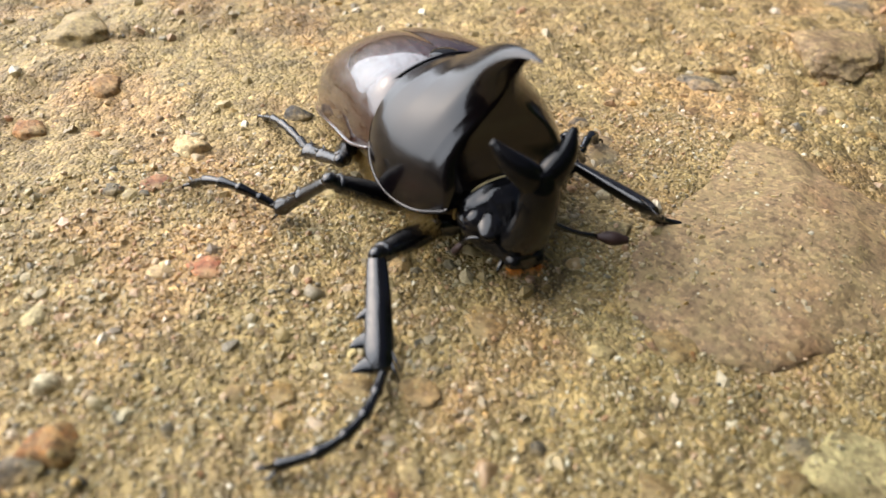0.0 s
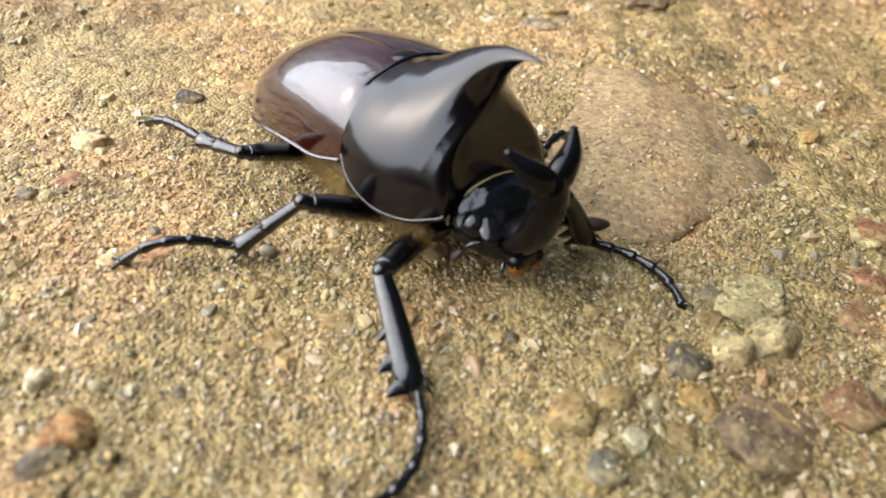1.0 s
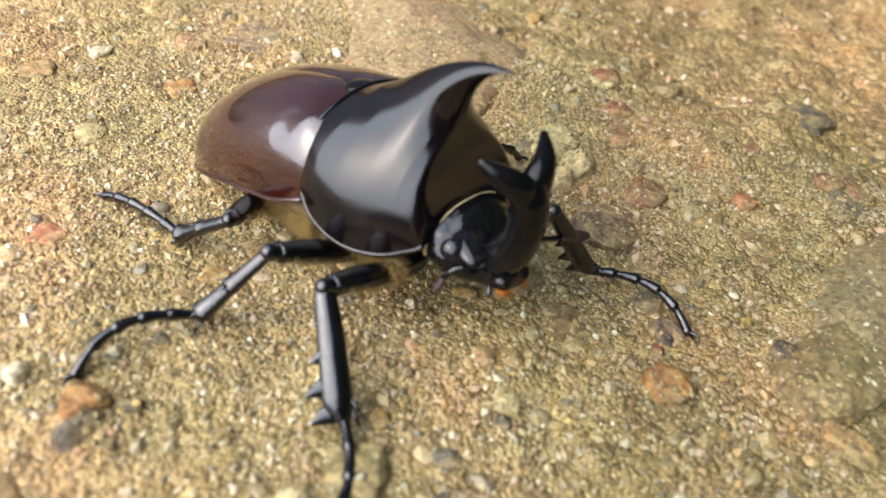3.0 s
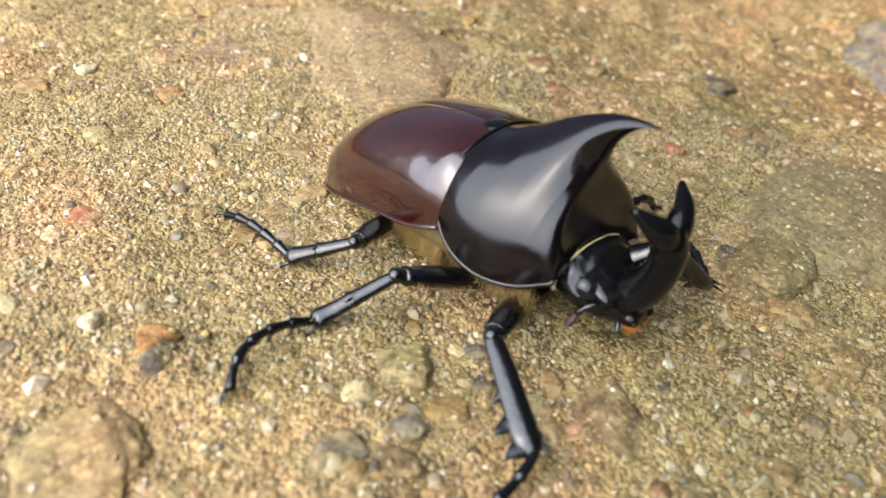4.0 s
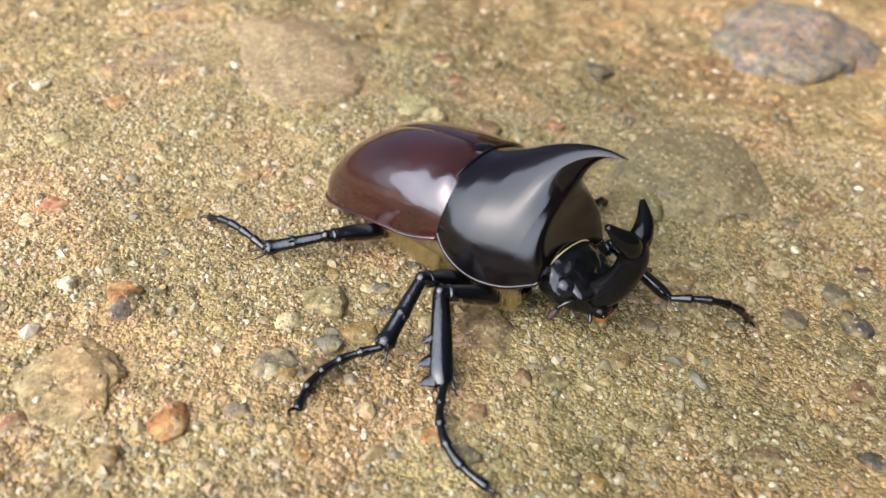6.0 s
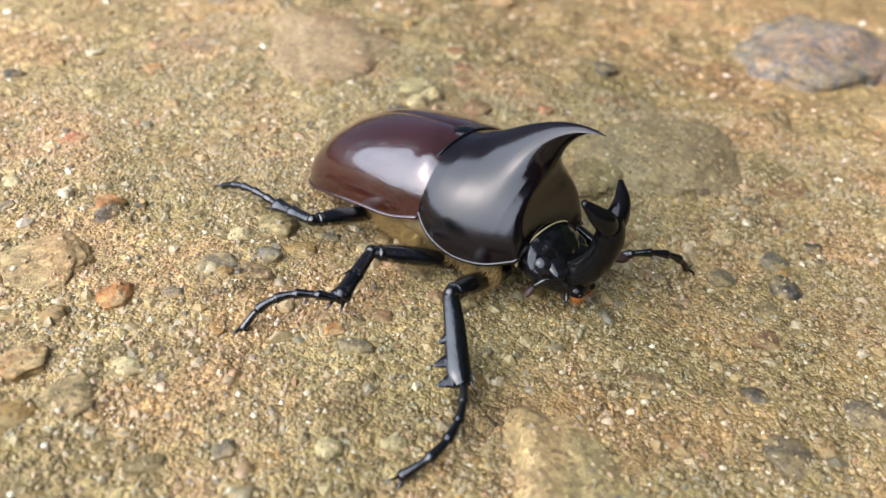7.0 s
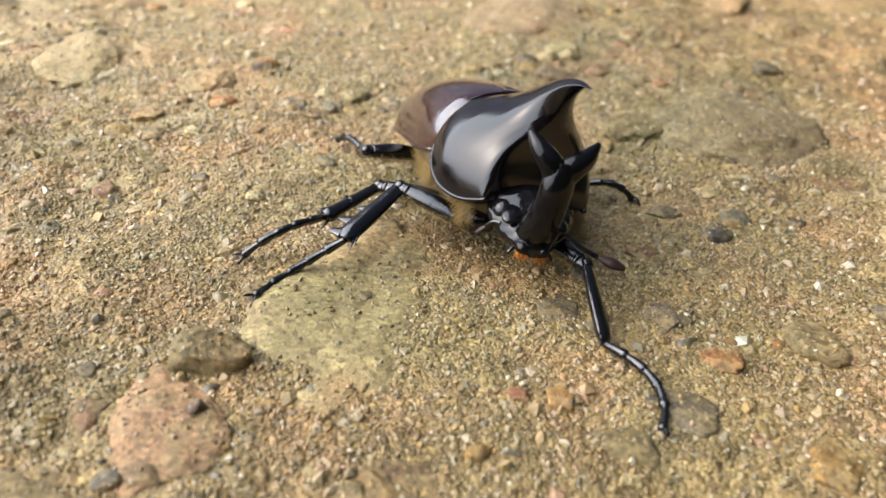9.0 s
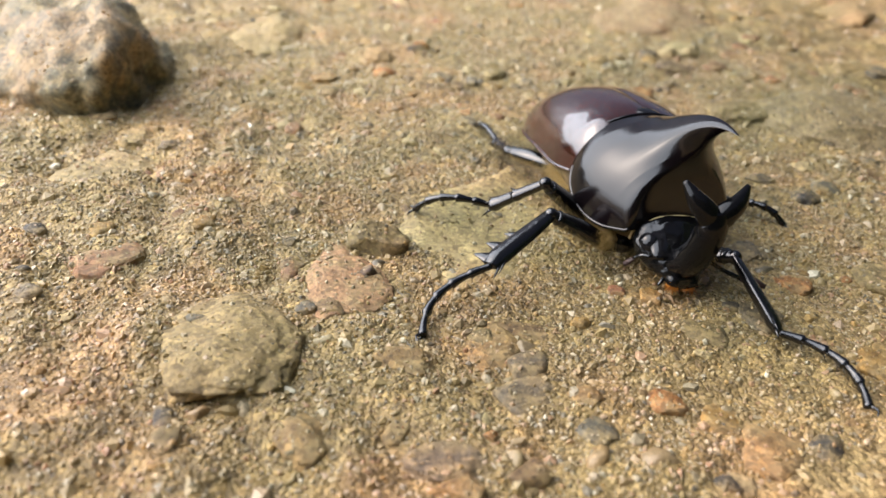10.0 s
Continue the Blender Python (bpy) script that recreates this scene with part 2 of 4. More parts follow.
def joined(*shapes):
    verts, faces, n = [], [], 0
    for v, f in shapes:
        verts.append(np.asarray(v, float))
        faces += [tuple(i + n for i in face) for face in f]
        n += len(v)
    return np.concatenate(verts), faces


def sheet(grid, around=False, caps=False):
    """A surface over a grid of points [rows, columns, 3]; around closes the columns, caps the two ends."""
    rows, cols = grid.shape[:2]
    faces = []
    for i in range(rows - 1):
        for j in range(cols if around else cols - 1):
            k = (j + 1) % cols
            faces.append((i * cols + j, i * cols + k, (i + 1) * cols + k, (i + 1) * cols + j))
    if caps:
        faces += [tuple(range(cols - 1, -1, -1)), tuple((rows - 1) * cols + j for j in range(cols))]
    return grid.reshape(-1, 3), faces


def curve_through(points, n):
    """n points on a smooth curve through the given ones (of any width)."""
    p = np.asarray(points, float)
    p = np.concatenate([2 * p[:1] - p[1:2], p, 2 * p[-1:] - p[-2:-1]])
    out = []
    for s in np.linspace(0, len(p) - 3 - 1e-9, n):
        i, f = int(s), s - int(s)
        a, b, c, d = p[i:i + 4]
        out.append(0.5 * (2 * b + (c - a) * f + (2 * a - 5 * b + 4 * c - d) * f * f + (3 * b - a - 3 * c + d) * f ** 3))
    return np.array(out)


def tube(points, radii, sides=14, flat=1.0, steps=0, up=(0, 0, 1), keel=1.0):
    """A tapered tube; flat scales its thickness along up, keel over 1 draws its section towards a rhombus."""
    both = np.concatenate([np.asarray(points, float), np.asarray(radii, float)[:, None]], 1)
    if steps:
        both = curve_through(both, steps)
    p, r = both[:, :3], np.maximum(both[:, 3], 0.01)
    ahead = np.gradient(p, axis=0)
    ahead /= np.linalg.norm(ahead, axis=1)[:, None] + 1e-9
    side = np.cross(np.asarray(up, float), ahead)
    side /= np.linalg.norm(side, axis=1)[:, None] + 1e-9
    rise = np.cross(ahead, side)
    a = np.linspace(0, 2 * np.pi, sides, endpoint=False)
    across, over = np.sign(np.cos(a)) * np.abs(np.cos(a)) ** keel, np.sign(np.sin(a)) * np.abs(np.sin(a)) ** keel
    grid = p[:, None] + r[:, None, None] * (across[None, :, None] * side[:, None] + flat * over[None, :, None] * rise[:, None])
    return sheet(grid, True, True)


def ball(centre, radii, turn=None, rows=12, cols=18):
    t = np.linspace(0.02, np.pi - 0.02, rows)[:, None]
    a = np.linspace(0, 2 * np.pi, cols, endpoint=False)[None]
    grid = np.stack([np.sin(t) * np.cos(a), np.sin(t) * np.sin(a), np.cos(t) + 0 * a], -1) * np.asarray(radii, float)
    if turn is not None:
        grid = grid @ np.array(turn.to_3x3()).T
    return sheet(grid + np.asarray(centre, float), True, True)


def cone(base, tip, r, sides=6):
    return tube([base, (np.asarray(base) + np.asarray(tip)) / 2, tip], [r, r * 0.6, 0.02], sides, up=(0.3, 0.2, 1))


# ---- ground ----
TABLE = np.random.RandomState(5).rand(256, 256)


def patchy(x, y, size, shift=0):
    """Smooth noise from -1 to 1 with bumps of about that size."""
    x, y = x / size + 17.3 * shift, y / size - 9.1 * shift
    i, j = np.floor(x).astype(int), np.floor(y).astype(int)
    u, v = x - i, y - j
    u, v = u * u * (3 - 2 * u), v * v * (3 - 2 * v)
    i, j, k, m = i & 255, j & 255, (i + 1) & 255, (j + 1) & 255
    return 2 * ((TABLE[i, j] * (1 - u) + TABLE[k, j] * u) * (1 - v) + (TABLE[i, m] * (1 - u) + TABLE[k, m] * u) * v) - 1


def height(x, y):
    x, y = np.asarray(x, float), np.asarray(y, float)
    fine = 0.6 * patchy(x, y, 45, 1) + 0.45 * patchy(x, y, 17, 2) + 0.32 * patchy(x, y, 6.5, 3)
    # away from the trodden strip where the beetle walks the soil is cloddy
    f = np.clip(((x + 33) * 130 + (y - 50) * -59) / (130 ** 2 + 59 ** 2), 0, 1)
    off = np.hypot(x - (-33 + 130 * f), y - (50 - 59 * f))
    wild = np.clip((off - 34) / 36, 0, 1) ** 1.3
    clods = 2.1 * np.abs(patchy(x, y, 15, 11)) + 1.1 * np.abs(patchy(x, y, 6.5, 12)) - 0.85
    return fine + wild * clods + 0.22 * patchy(x, y, 2.6, 4) + 0.16 * patchy(x, y, 1.3, 5)


def spread(low, high, step, reach):
    """Even steps between low and high, then ever longer ones as far as reach."""
    out = step * 1.15 ** np.arange(1, 200)
    far = np.cumsum(out)
    far = far[far < reach]
    return np.concatenate([low - far[::-1], np.arange(low, high, step), high + far])


def ground():
    xs, ys = spread(-120, 185, 0.8, 3e5), spread(-125, 215, 0.8, 3e5)
    x, y = np.meshgrid(xs, ys, indexing="ij")
    z = height(x, y)
    near = np.clip(1 - (np.hypot(x - 30, y - 40) - 300) / 600, 0, 1)
    verts = np.stack([x, y, z * near], -1).reshape(-1, 3) * MM
    n, m = x.shape
    k = (np.arange(n - 1)[:, None] * m + np.arange(m - 1)[None]).ravel()
    quads = np.stack([k, k + m, k + m + 1, k + 1], 1)
    me = bpy.data.meshes.new("ground")
    me.vertices.add(len(verts))
    me.vertices.foreach_set("co", verts.ravel())
    me.loops.add(quads.size)
    me.loops.foreach_set("vertex_index", quads.ravel())
    me.polygons.add(len(quads))
    me.polygons.foreach_set("loop_start", np.arange(0, quads.size, 4))
    me.polygons.foreach_set("loop_total", np.full(len(quads), 4))
    me.update(calc_edges=True)
    me.shade_smooth()
    me.materials.append(SOIL)
    tagged(new("ground", me), "packed yellow-brown gritty soil with small gravel", "ground", kind="structure")


def surface(x, y, rs, settles):
    """The soil's height, or a stone's top where one lies and some sand has settled on it."""
    z = height(x, y)
    tree = BVHTree.FromPolygons(cover[0], cover[1])
    settled = rs.rand(len(x)) < settles
    for k in range(len(x)):
        if settled[k]:
            hit = tree.ray_cast(Vector((x[k], y[k], 40.0)), Vector((0, 0, -1)))
            if hit[0] is not None and hit[1].z > 0.75:
                z[k] = max(z[k], hit[0].z - 0.05)
    return z


def grains(name, count, low, high, area, seed, sunk, settles, bare=-0.6, fine=1, cuts=0, material=None):
    """Loose sand and grit as one mesh."""
    rs = np.random.RandomState(seed)
    bm = bmesh.new()
    bmesh.ops.create_icosphere(bm, subdivisions=fine, radius=1)
    base = np.array([v.co for v in bm.verts])
    tris = np.array([[v.index for v in f.verts] for f in bm.faces])
    bm.free()
    x = rs.uniform(area[0], area[1], count)
    y = rs.uniform(area[2], area[3], count)
    thick = patchy(x, y, 12, 9) + 0.6 * patchy(x, y, 4, 8) + rs.uniform(-0.9, 0.9, count) > bare
    x, y = x[thick], y[thick]
    n = len(x)
    size = low * (high / low) ** (rs.rand(n) ** 2.2)
    form = rs.uniform(0.6, 1.3, (n, 1, 3)) * size[:, None, None] / 2
    rough = rs.uniform(0.68, 1.25, (n, len(base), 1))
    a, b = rs.uniform(0, 2 * np.pi, (2, n))
    ca, sa, cb, sb = np.cos(a), np.sin(a), np.cos(b), np.sin(b)
    turn = np.stack([ca, -sa * cb, sa * sb, sa, ca * cb, -ca * sb, 0 * a, sb, cb], -1).reshape(n, 3, 3)
    round_ = np.repeat(base[None], n, 0)
    for _ in range(cuts):
        way = rs.normal(size=(n, 1, 3))
        way /= np.linalg.norm(way, axis=2, keepdims=True)
        over = np.maximum((round_ * way).sum(2, keepdims=True) - rs.uniform(0.35, 0.8, (n, 1, 1)), 0)
        round_ = round_ - over * way
    if cuts:
        rough = 1 + 0.25 * (rough - 1)
    verts = np.einsum("nij,nvj->nvi", turn, round_ * form * rough)
    verts += np.stack([x, y, surface(x, y, rs, settles) + size * rs.uniform(sunk[0], sunk[1], n)], -1)[:, None]
    faces = (tris[None] + (np.arange(n) * len(base))[:, None, None]).reshape(-1, 3)
    me = bpy.data.meshes.new(name)
    me.vertices.add(n * len(base))
    me.vertices.foreach_set("co", (verts * MM).ravel())
    me.loops.add(faces.size)
    me.loops.foreach_set("vertex_index", faces.ravel().astype(np.int32))
    me.polygons.add(len(faces))
    me.polygons.foreach_set("loop_start", np.arange(0, faces.size, 3))
    me.polygons.foreach_set("loop_total", np.full(len(faces), 3))
    me.update(calc_edges=True)
    if low < 1.2:
        me.shade_flat()
    else:
        me.shade_smooth()
    me.materials.append(material or GRAIN)
    return tagged(new(name, me), "loose tan and grey sand grains scattered on the soil", "sand", kind="stuff")


ground()


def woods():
    """An unseen dark wooded bank, added a few metres off, on the side away from the bright sky, to darken what the
    shell mirrors: uneven tiers of leaf sprays.
    """
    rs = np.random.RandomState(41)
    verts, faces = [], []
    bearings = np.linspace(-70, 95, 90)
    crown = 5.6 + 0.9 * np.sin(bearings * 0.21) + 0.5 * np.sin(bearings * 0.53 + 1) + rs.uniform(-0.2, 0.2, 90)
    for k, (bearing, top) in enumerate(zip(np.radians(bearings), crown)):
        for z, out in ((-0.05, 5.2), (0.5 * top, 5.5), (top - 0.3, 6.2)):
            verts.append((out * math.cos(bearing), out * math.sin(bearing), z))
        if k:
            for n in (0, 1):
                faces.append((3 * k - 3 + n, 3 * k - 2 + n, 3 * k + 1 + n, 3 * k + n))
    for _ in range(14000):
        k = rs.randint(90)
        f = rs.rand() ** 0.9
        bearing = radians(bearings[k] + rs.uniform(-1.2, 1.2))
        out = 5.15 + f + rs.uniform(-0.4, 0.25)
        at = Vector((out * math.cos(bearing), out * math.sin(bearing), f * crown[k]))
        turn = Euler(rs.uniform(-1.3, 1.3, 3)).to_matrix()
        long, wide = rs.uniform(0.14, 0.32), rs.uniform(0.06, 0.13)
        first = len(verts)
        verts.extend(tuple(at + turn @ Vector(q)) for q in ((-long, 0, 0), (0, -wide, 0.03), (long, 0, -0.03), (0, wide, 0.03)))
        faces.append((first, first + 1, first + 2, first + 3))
    tagged(new("backdrop", mesh_of("backdrop", np.array(verts) / MM, faces, FOLIAGE, False)), "unseen dark green wooded bank added to darken shell reflections", "woods", kind="structure")


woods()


# ---- stones ----
def rock_shape(w, d, h, seed, rough=0.16):
    """A worn, half-buried stone: w and d across, h above the soil; it is flat-topped where it is low."""
    rs = np.random.RandomState(seed)
    bm = bmesh.new()
    bmesh.ops.create_icosphere(bm, subdivisions=5 if w > 14 else 4 if w > 7 else 3, radius=1)
    p = np.array([v.co for v in bm.verts])
    faces = [tuple(v.index for v in f.verts) for f in bm.faces]
    bm.free()
    for _ in range(16):
        n = rs.normal(size=3)
        n /= np.linalg.norm(n)
        over = np.maximum(p @ n - rs.uniform(0.55, 0.9), 0)
        p = p - (0.6 if w > 14 else 0.9) * over[:, None] * n
    for _ in range(4 if w > 14 else 8):
        way = rs.uniform(0, 2 * np.pi)
        n = np.array((math.cos(way), math.sin(way), rs.uniform(-0.1, 0.35)))
        n /= np.linalg.norm(n)
        p = p - 0.95 * np.maximum(p @ n - rs.uniform(0.6, 0.85), 0)[:, None] * n
    shift = rs.uniform(-50, 50, 3)
    lumps = np.array([noise.noise(Vector(q * 1.6 + shift)) + 0.5 * noise.noise(Vector(q * 4.0 + shift)) + 0.3 * noise.noise(Vector(q * 9.0 + shift)) + 0.2 * noise.noise(Vector(q * 19.0 + shift)) + 0.12 * noise.noise(Vector(q * 41.0 + shift)) for q in p])
    p = p * (1 + rough * lumps)[:, None]
    p /= np.abs(p).max(0)
    deep = max(h * 1.3, 0.16 * min(w, d))
    z = np.sign(p[:, 2]) * np.abs(p[:, 2]) ** (1.0 if w > 14 else 0.8)
    return np.stack([p[:, 0] * w / 2, p[:, 1] * d / 2, z * deep + h - deep], 1), faces


STONE_WORDS = {
    "orange": "orange-brown stone", "red": "brick-red stone", "grey": "grey stone", "greyd": "dusty grey-brown stone", "pale": "pale yellowish stone",
    "dark": "dark grey stone", "tan": "tan stone", "green": "olive-grey stone", "brown": "flat brown stone", "purple": "dark purplish-brown stone",
    "yellow": "yellow-ochre stone", "white": "whitish quartz stone", "redbrown": "reddish-brown stone", "pink": "pinkish-brown stone",
    "pinkslab": "flat pinkish-orange stone", "brownrock": "broad low brown rock", "greybrown": "broad low grey-brown rock", "tanrock": "rough tan rock", "tanrock2": "lumpy tan rock",
    "greyrock": "pale and dark grey rock", "greenrock": "blocky olive-tan rock", "spot": "dark purplish stone", "slab": "broad flat tan rock", "boulder": "rough tan boulder",
}
stone_seed = [100]
cover = ([], [])  # the stones' surfaces, on which sand settles


def stone(x, y, w, d, h, turn, kind):
    stone_seed[0] += 1
    size = (w + d) / 2
    name = "pebble" if size < 5.5 else "stone" if size < 14 else "rock"
    shape = rock_shape(w, d, h, stone_seed[0], 0.2 if h > 10 else 0.17 if size > 14 else 0.16)
    ob = new(name, mesh_of(name, *shape, STONE_MATS[kind]))
    base = float(height(x, y))
    ob.matrix_world = pose(x * MM, y * MM, base * MM, 0, 0, turn)
    c, s = math.cos(radians(turn)), math.sin(radians(turn))
    first = len(cover[0])
    cover[0].extend((x + c * q[0] - s * q[1], y + s * q[0] + c * q[1], base + q[2]) for q in shape[0].tolist())
    cover[1].extend([i + first for i in f] for f in shape[1])
    words = STONE_WORDS[kind].replace("stone", name) if size < 14 else STONE_WORDS[kind]
    return tagged(ob, words + (" lying half sunk in the gritty soil" if h > 1.1 else " set flush in the gritty soil"), name, "stones in the soil")


def stones():
    stone(-0.6, 0.4, 6.1, 5.8, 2.2, -270, "orange")
    stone(1.5, -2.6, 6.6, 3.4, 1.2, -266, "grey")
    stone(28.6, 72.0, 8.1, 10.5, 2.5, 17, "pale")
    stone(27.8, 65.1, 5.3, 5.2, 2.0, 20, "pale")
    stone(29.6, 47.0, 4.0, 4.1, 1.6, 24, "white")
    stone(25.8, 59.3, 6.4, 5.7, 1.2, 23, "dark")
    stone(30.2, 56.6, 5.9, 4.7, 1.5, 20, "yellow")
    stone(36.9, 59.4, 11.8, 15.4, 2.0, 13, "purple")
    stone(40.1, 72.1, 6.9, 8.9, 2.0, 8, "redbrown")
    stone(23.6, 44.0, 5.8, 5.8, 1.3, 32, "tan")
    stone(25.0, 49.0, 4.7, 4.9, 1.2, 28, "tan")
    stone(30.6, 42.1, 4.7, 5.5, 1.0, 26, "grey")
    stone(25.4, 36.2, 3.5, 2.8, 1.0, 35, "yellow")
    stone(32.2, 51.7, 3.8, 3.7, 1.2, 20, "tan")
    stone(30.0, 91.8, 6.0, 6.0, 1.2, 13, "red")
    stone(24.4, 102.2, 6.5, 7.2, 1.2, 15, "red")
    stone(32.4, 84.9, 6.5, 7.5, 1.2, 12, "redbrown")
    stone(12.0, 45.1, 2.0, 2.1, 0.8, 41, "dark")
    stone(-1.8, 21.4, 4.8, 3.5, 0.8, 68, "yellow")
    stone(-0.4, 29.6, 4.9, 4.1, 0.8, 60, "tan")
    stone(-8.2, -0.6, 3.3, 3.2, 1.3, -269, "white")
    stone(0.3, 10.6, 1.8, 1.6, 0.7, 79, "grey")
    stone(-39.8, 5.8, 3.4, 3.0, 0.8, 87, "grey")
    stone(-53.3, 33.1, 5.3, 5.1, 1.2, 73, "dark")
    stone(-49.0, 16.2, 6.5, 5.6, 1.2, 81, "pale")
    stone(14.1, 26.7, 2.6, 2.0, 0.5, 55, "grey")
    stone(-40.5, 11.2, 5.9, 4.0, 0.7, 83, "red")
    stone(-50.2, 104.7, 10.8, 8.2, 0.8, 44, "grey")
    stone(37.7, 39.0, 8.6, 8.9, 0.8, 11, "brown")
    stone(51.7, 35.1, 6.7, 6.4, 2.0, -2, "orange")
    stone(49.2, 40.2, 1.9, 2.0, 0.8, 0, "red")
    stone(49.5, 44.2, 5.1, 4.4, 1.0, 0, "greyd")
    stone(36.4, 23.0, 3.2, 4.0, 1.0, 17, "pale")
    stone(37.0, 20.6, 2.2, 2.6, 1.0, 17, "dark")
    stone(31.7, 27.6, 3.2, 3.6, 1.0, 20, "tan")
    stone(34.4, 29.4, 3.1, 3.6, 1.0, 17, "tan")
    stone(69.3, 49.3, 16.0, 25.6, 2.5, -16, "green")
    stone(71.7, 38.2, 7.4, 5.0, 1.5, -21, "tan")
    stone(54.2, 78.3, 4.0, 5.2, 1.0, -3, "red")
    stone(-22.2, 16.3, 5.8, 4.7, 0.6, 63, "red")
    stone(4.1, 2.4, 2.2, 1.8, 1.0, 63, "dark")
    stone(65.9, 93.1, 6.0, 7.3, 1.2, -8, "redbrown")
    stone(60.7, 112.3, 10.1, 9.8, 0.8, -5, "dark")
    stone(50.4, 70.5, 5.1, 6.6, 0.8, -1, "tan")
    stone(58.4, 68.2, 9.1, 8.0, 1.0, -6, "tan")
    stone(25.2, 20.6, 2.1, 1.9, 0.6, 30, "grey")
    stone(25.7, 14.1, 2.6, 2.6, 0.6, 34, "yellow")
    stone(26.6, 7.1, 7.6, 6.9, 2.0, 14, "green")
    stone(30.4, -0.8, 4.6, 3.7, 1.3, 12, "grey")
    stone(23.5, 1.5, 5.4, 3.1, 1.2, 18, "pale")
    stone(56.7, 2.0, 2.9, 3.1, 1.2, -16, "redbrown")
    stone(50.2, 10.6, 12.8, 11.0, 1.2, -8, "brown")
    stone(1.9, -16.4, 14.2, 17.2, 1.8, 47, "tanrock")
    stone(73.9, 19.3, 3.4, 3.6, 0.9, -25, "greyd")
    stone(83.5, 65.0, 40, 52, 4.8, -16, "greybrown")
    stone(121.0, 164.0, 58.0, 80.0, 9.0, -20, "greyrock")
    stone(-24.1, 71.6, 3.5, 4.5, 0.9, 28, "white")
    stone(-50.1, 53.0, 4.4, 5.7, 0.9, 41, "white")
    stone(23.1, 75.4, 10.9, 13.8, 1.2, 8, "pale")
    stone(-37.4, 73.8, 20.8, 18.2, 0.7, 32, "greyd")
    stone(13.4, 4.5, 2.0, 1.8, 0.6, 26, "tan")
    stone(10.2, -5.0, 1.9, 1.6, 0.6, 33, "white")
    stone(33.0, 3.4, 7.6, 5.6, 0.9, 8, "yellow")
    stone(30.4, -5.4, 7.2, 5.7, 0.8, 13, "brown")
    stone(43.4, 12.3, 4.1, 4.6, 0.7, -2, "tan")
    stone(89.8, 90.9, 14.9, 18.5, 1.0, -19, "tan")
    stone(-5.6, 46.1, 6.7, 7.2, 0.6, 25, "tan")
    stone(-32.5, 52.1, 5.4, 7.0, 0.7, 35, "orange")
    stone(16.2, 17.3, 2.9, 2.0, 0.5, 20, "tan")
    stone(51.8, -6.2, 3.1, 3.1, 1.0, -9, "redbrown")
    stone(16.9, -18.3, 5.5, 6.0, 1.4, 30, "orange")
    stone(95.8, 40.8, 7.2, 5.6, 0.6, -27, "pale")
    stone(106.4, 66.8, 10.9, 14.2, 1.0, -26, "redbrown")
    stone(13.1, -25.8, 4.5, 5.1, 1.4, 45, "tan")
    stone(25.4, -36.5, 8.2, 7.9, 1.5, 44, "green")
    stone(104.6, 36.5, 5.8, 6.9, 0.9, -19, "grey")
    stone(103.4, 13.7, 4.6, 6.0, 0.6, -22, "redbrown")
    stone(90.2, 33.5, 2.4, 3.1, 1.0, -12, "white")
    stone(36.0, 8.9, 3.5, 3.5, 0.8, 19, "dark")
    stone(27.9, -29.4, 4.2, 4.4, 0.8, 38, "pale")
    stone(47.0, -11.4, 3.7, 2.9, 0.5, 16, "orange")
    stone(87.5, -31.0, 35.7, 57.1, 2.2, 33, "slab")
    stone(19.5, 54.2, 4.7, 4.3, 0.8, 30, "tan")
    stone(55.3, -29.5, 4.0, 4.1, 0.9, 28, "pale")
    stone(116.0, 3.8, 7.3, 9.5, 1.2, -22, "greyd")
    stone(110.7, -4.6, 4.8, 4.6, 0.8, -21, "tan")
    stone(89.0, -1.4, 7.1, 3.3, 0.7, -5, "brown")
    stone(16.0, -33.8, 7.2, 6.8, 1.2, 55, "tan")
    stone(39.1, -40.1, 5.1, 3.2, 0.9, 47, "green")
    stone(62.1, -25.9, 4.0, 3.1, 1.0, 20, "pale")
    stone(117.5, -59.4, 8.8, 6.2, 0.9, 63, "tan")
    stone(123.7, -45.4, 6.3, 7.6, 0.8, 52, "greyd")
    stone(117.4, -40.4, 15.8, 7.4, 0.7, 52, "brown")
    stone(137.0, -43.7, 6.3, 5.6, 0.8, 43, "grey")
    stone(141.4, -28.2, 6.7, 7.6, 0.9, 33, "yellow")
    stone(149.4, -35.4, 4.1, 2.6, 0.8, 30, "dark")
    stone(150.9, -20.6, 4.6, 5.6, 0.8, 24, "dark")
    stone(125.2, -75.4, 7.2, 9.3, 1.4, 74, "tan")
    stone(134.4, -62.6, 12.8, 6.5, 0.9, 59, "greyd")
    stone(79.0, -90.4, 12.9, 9.9, 0.9, 89, "pink")
    stone(66.5, -99.6, 4.0, 5.2, 0.9, -266, "dark")
    stone(117.0, -80.2, 2.1, 2.7, 0.9, 80, "white")
    stone(115.1, -88.7, 3.2, 4.1, 0.9, 87, "dark")
    stone(116.2, -47.8, 4.6, 5.1, 0.8, 56, "green")
    stone(132.1, -41.7, 5.1, 4.0, 0.7, 45, "tan")
    stone(129.4, -8.1, 8.0, 9.4, 0.8, 32, "greyd")
    stone(138.6, -62.7, 7.5, 4.5, 1.0, 56, "tan")
    stone(50.7, -13.3, 5.8, 3.7, 0.8, -9, "greyd")
    stone(42.3, 8.5, 4.5, 4.5, 0.7, 0, "pale")
    stone(79.2, 32.3, 6.0, 7.8, 0.8, -21, "tan")
    stone(23.9, -15.0, 3.9, 3.0, 0.7, 22, "greyd")
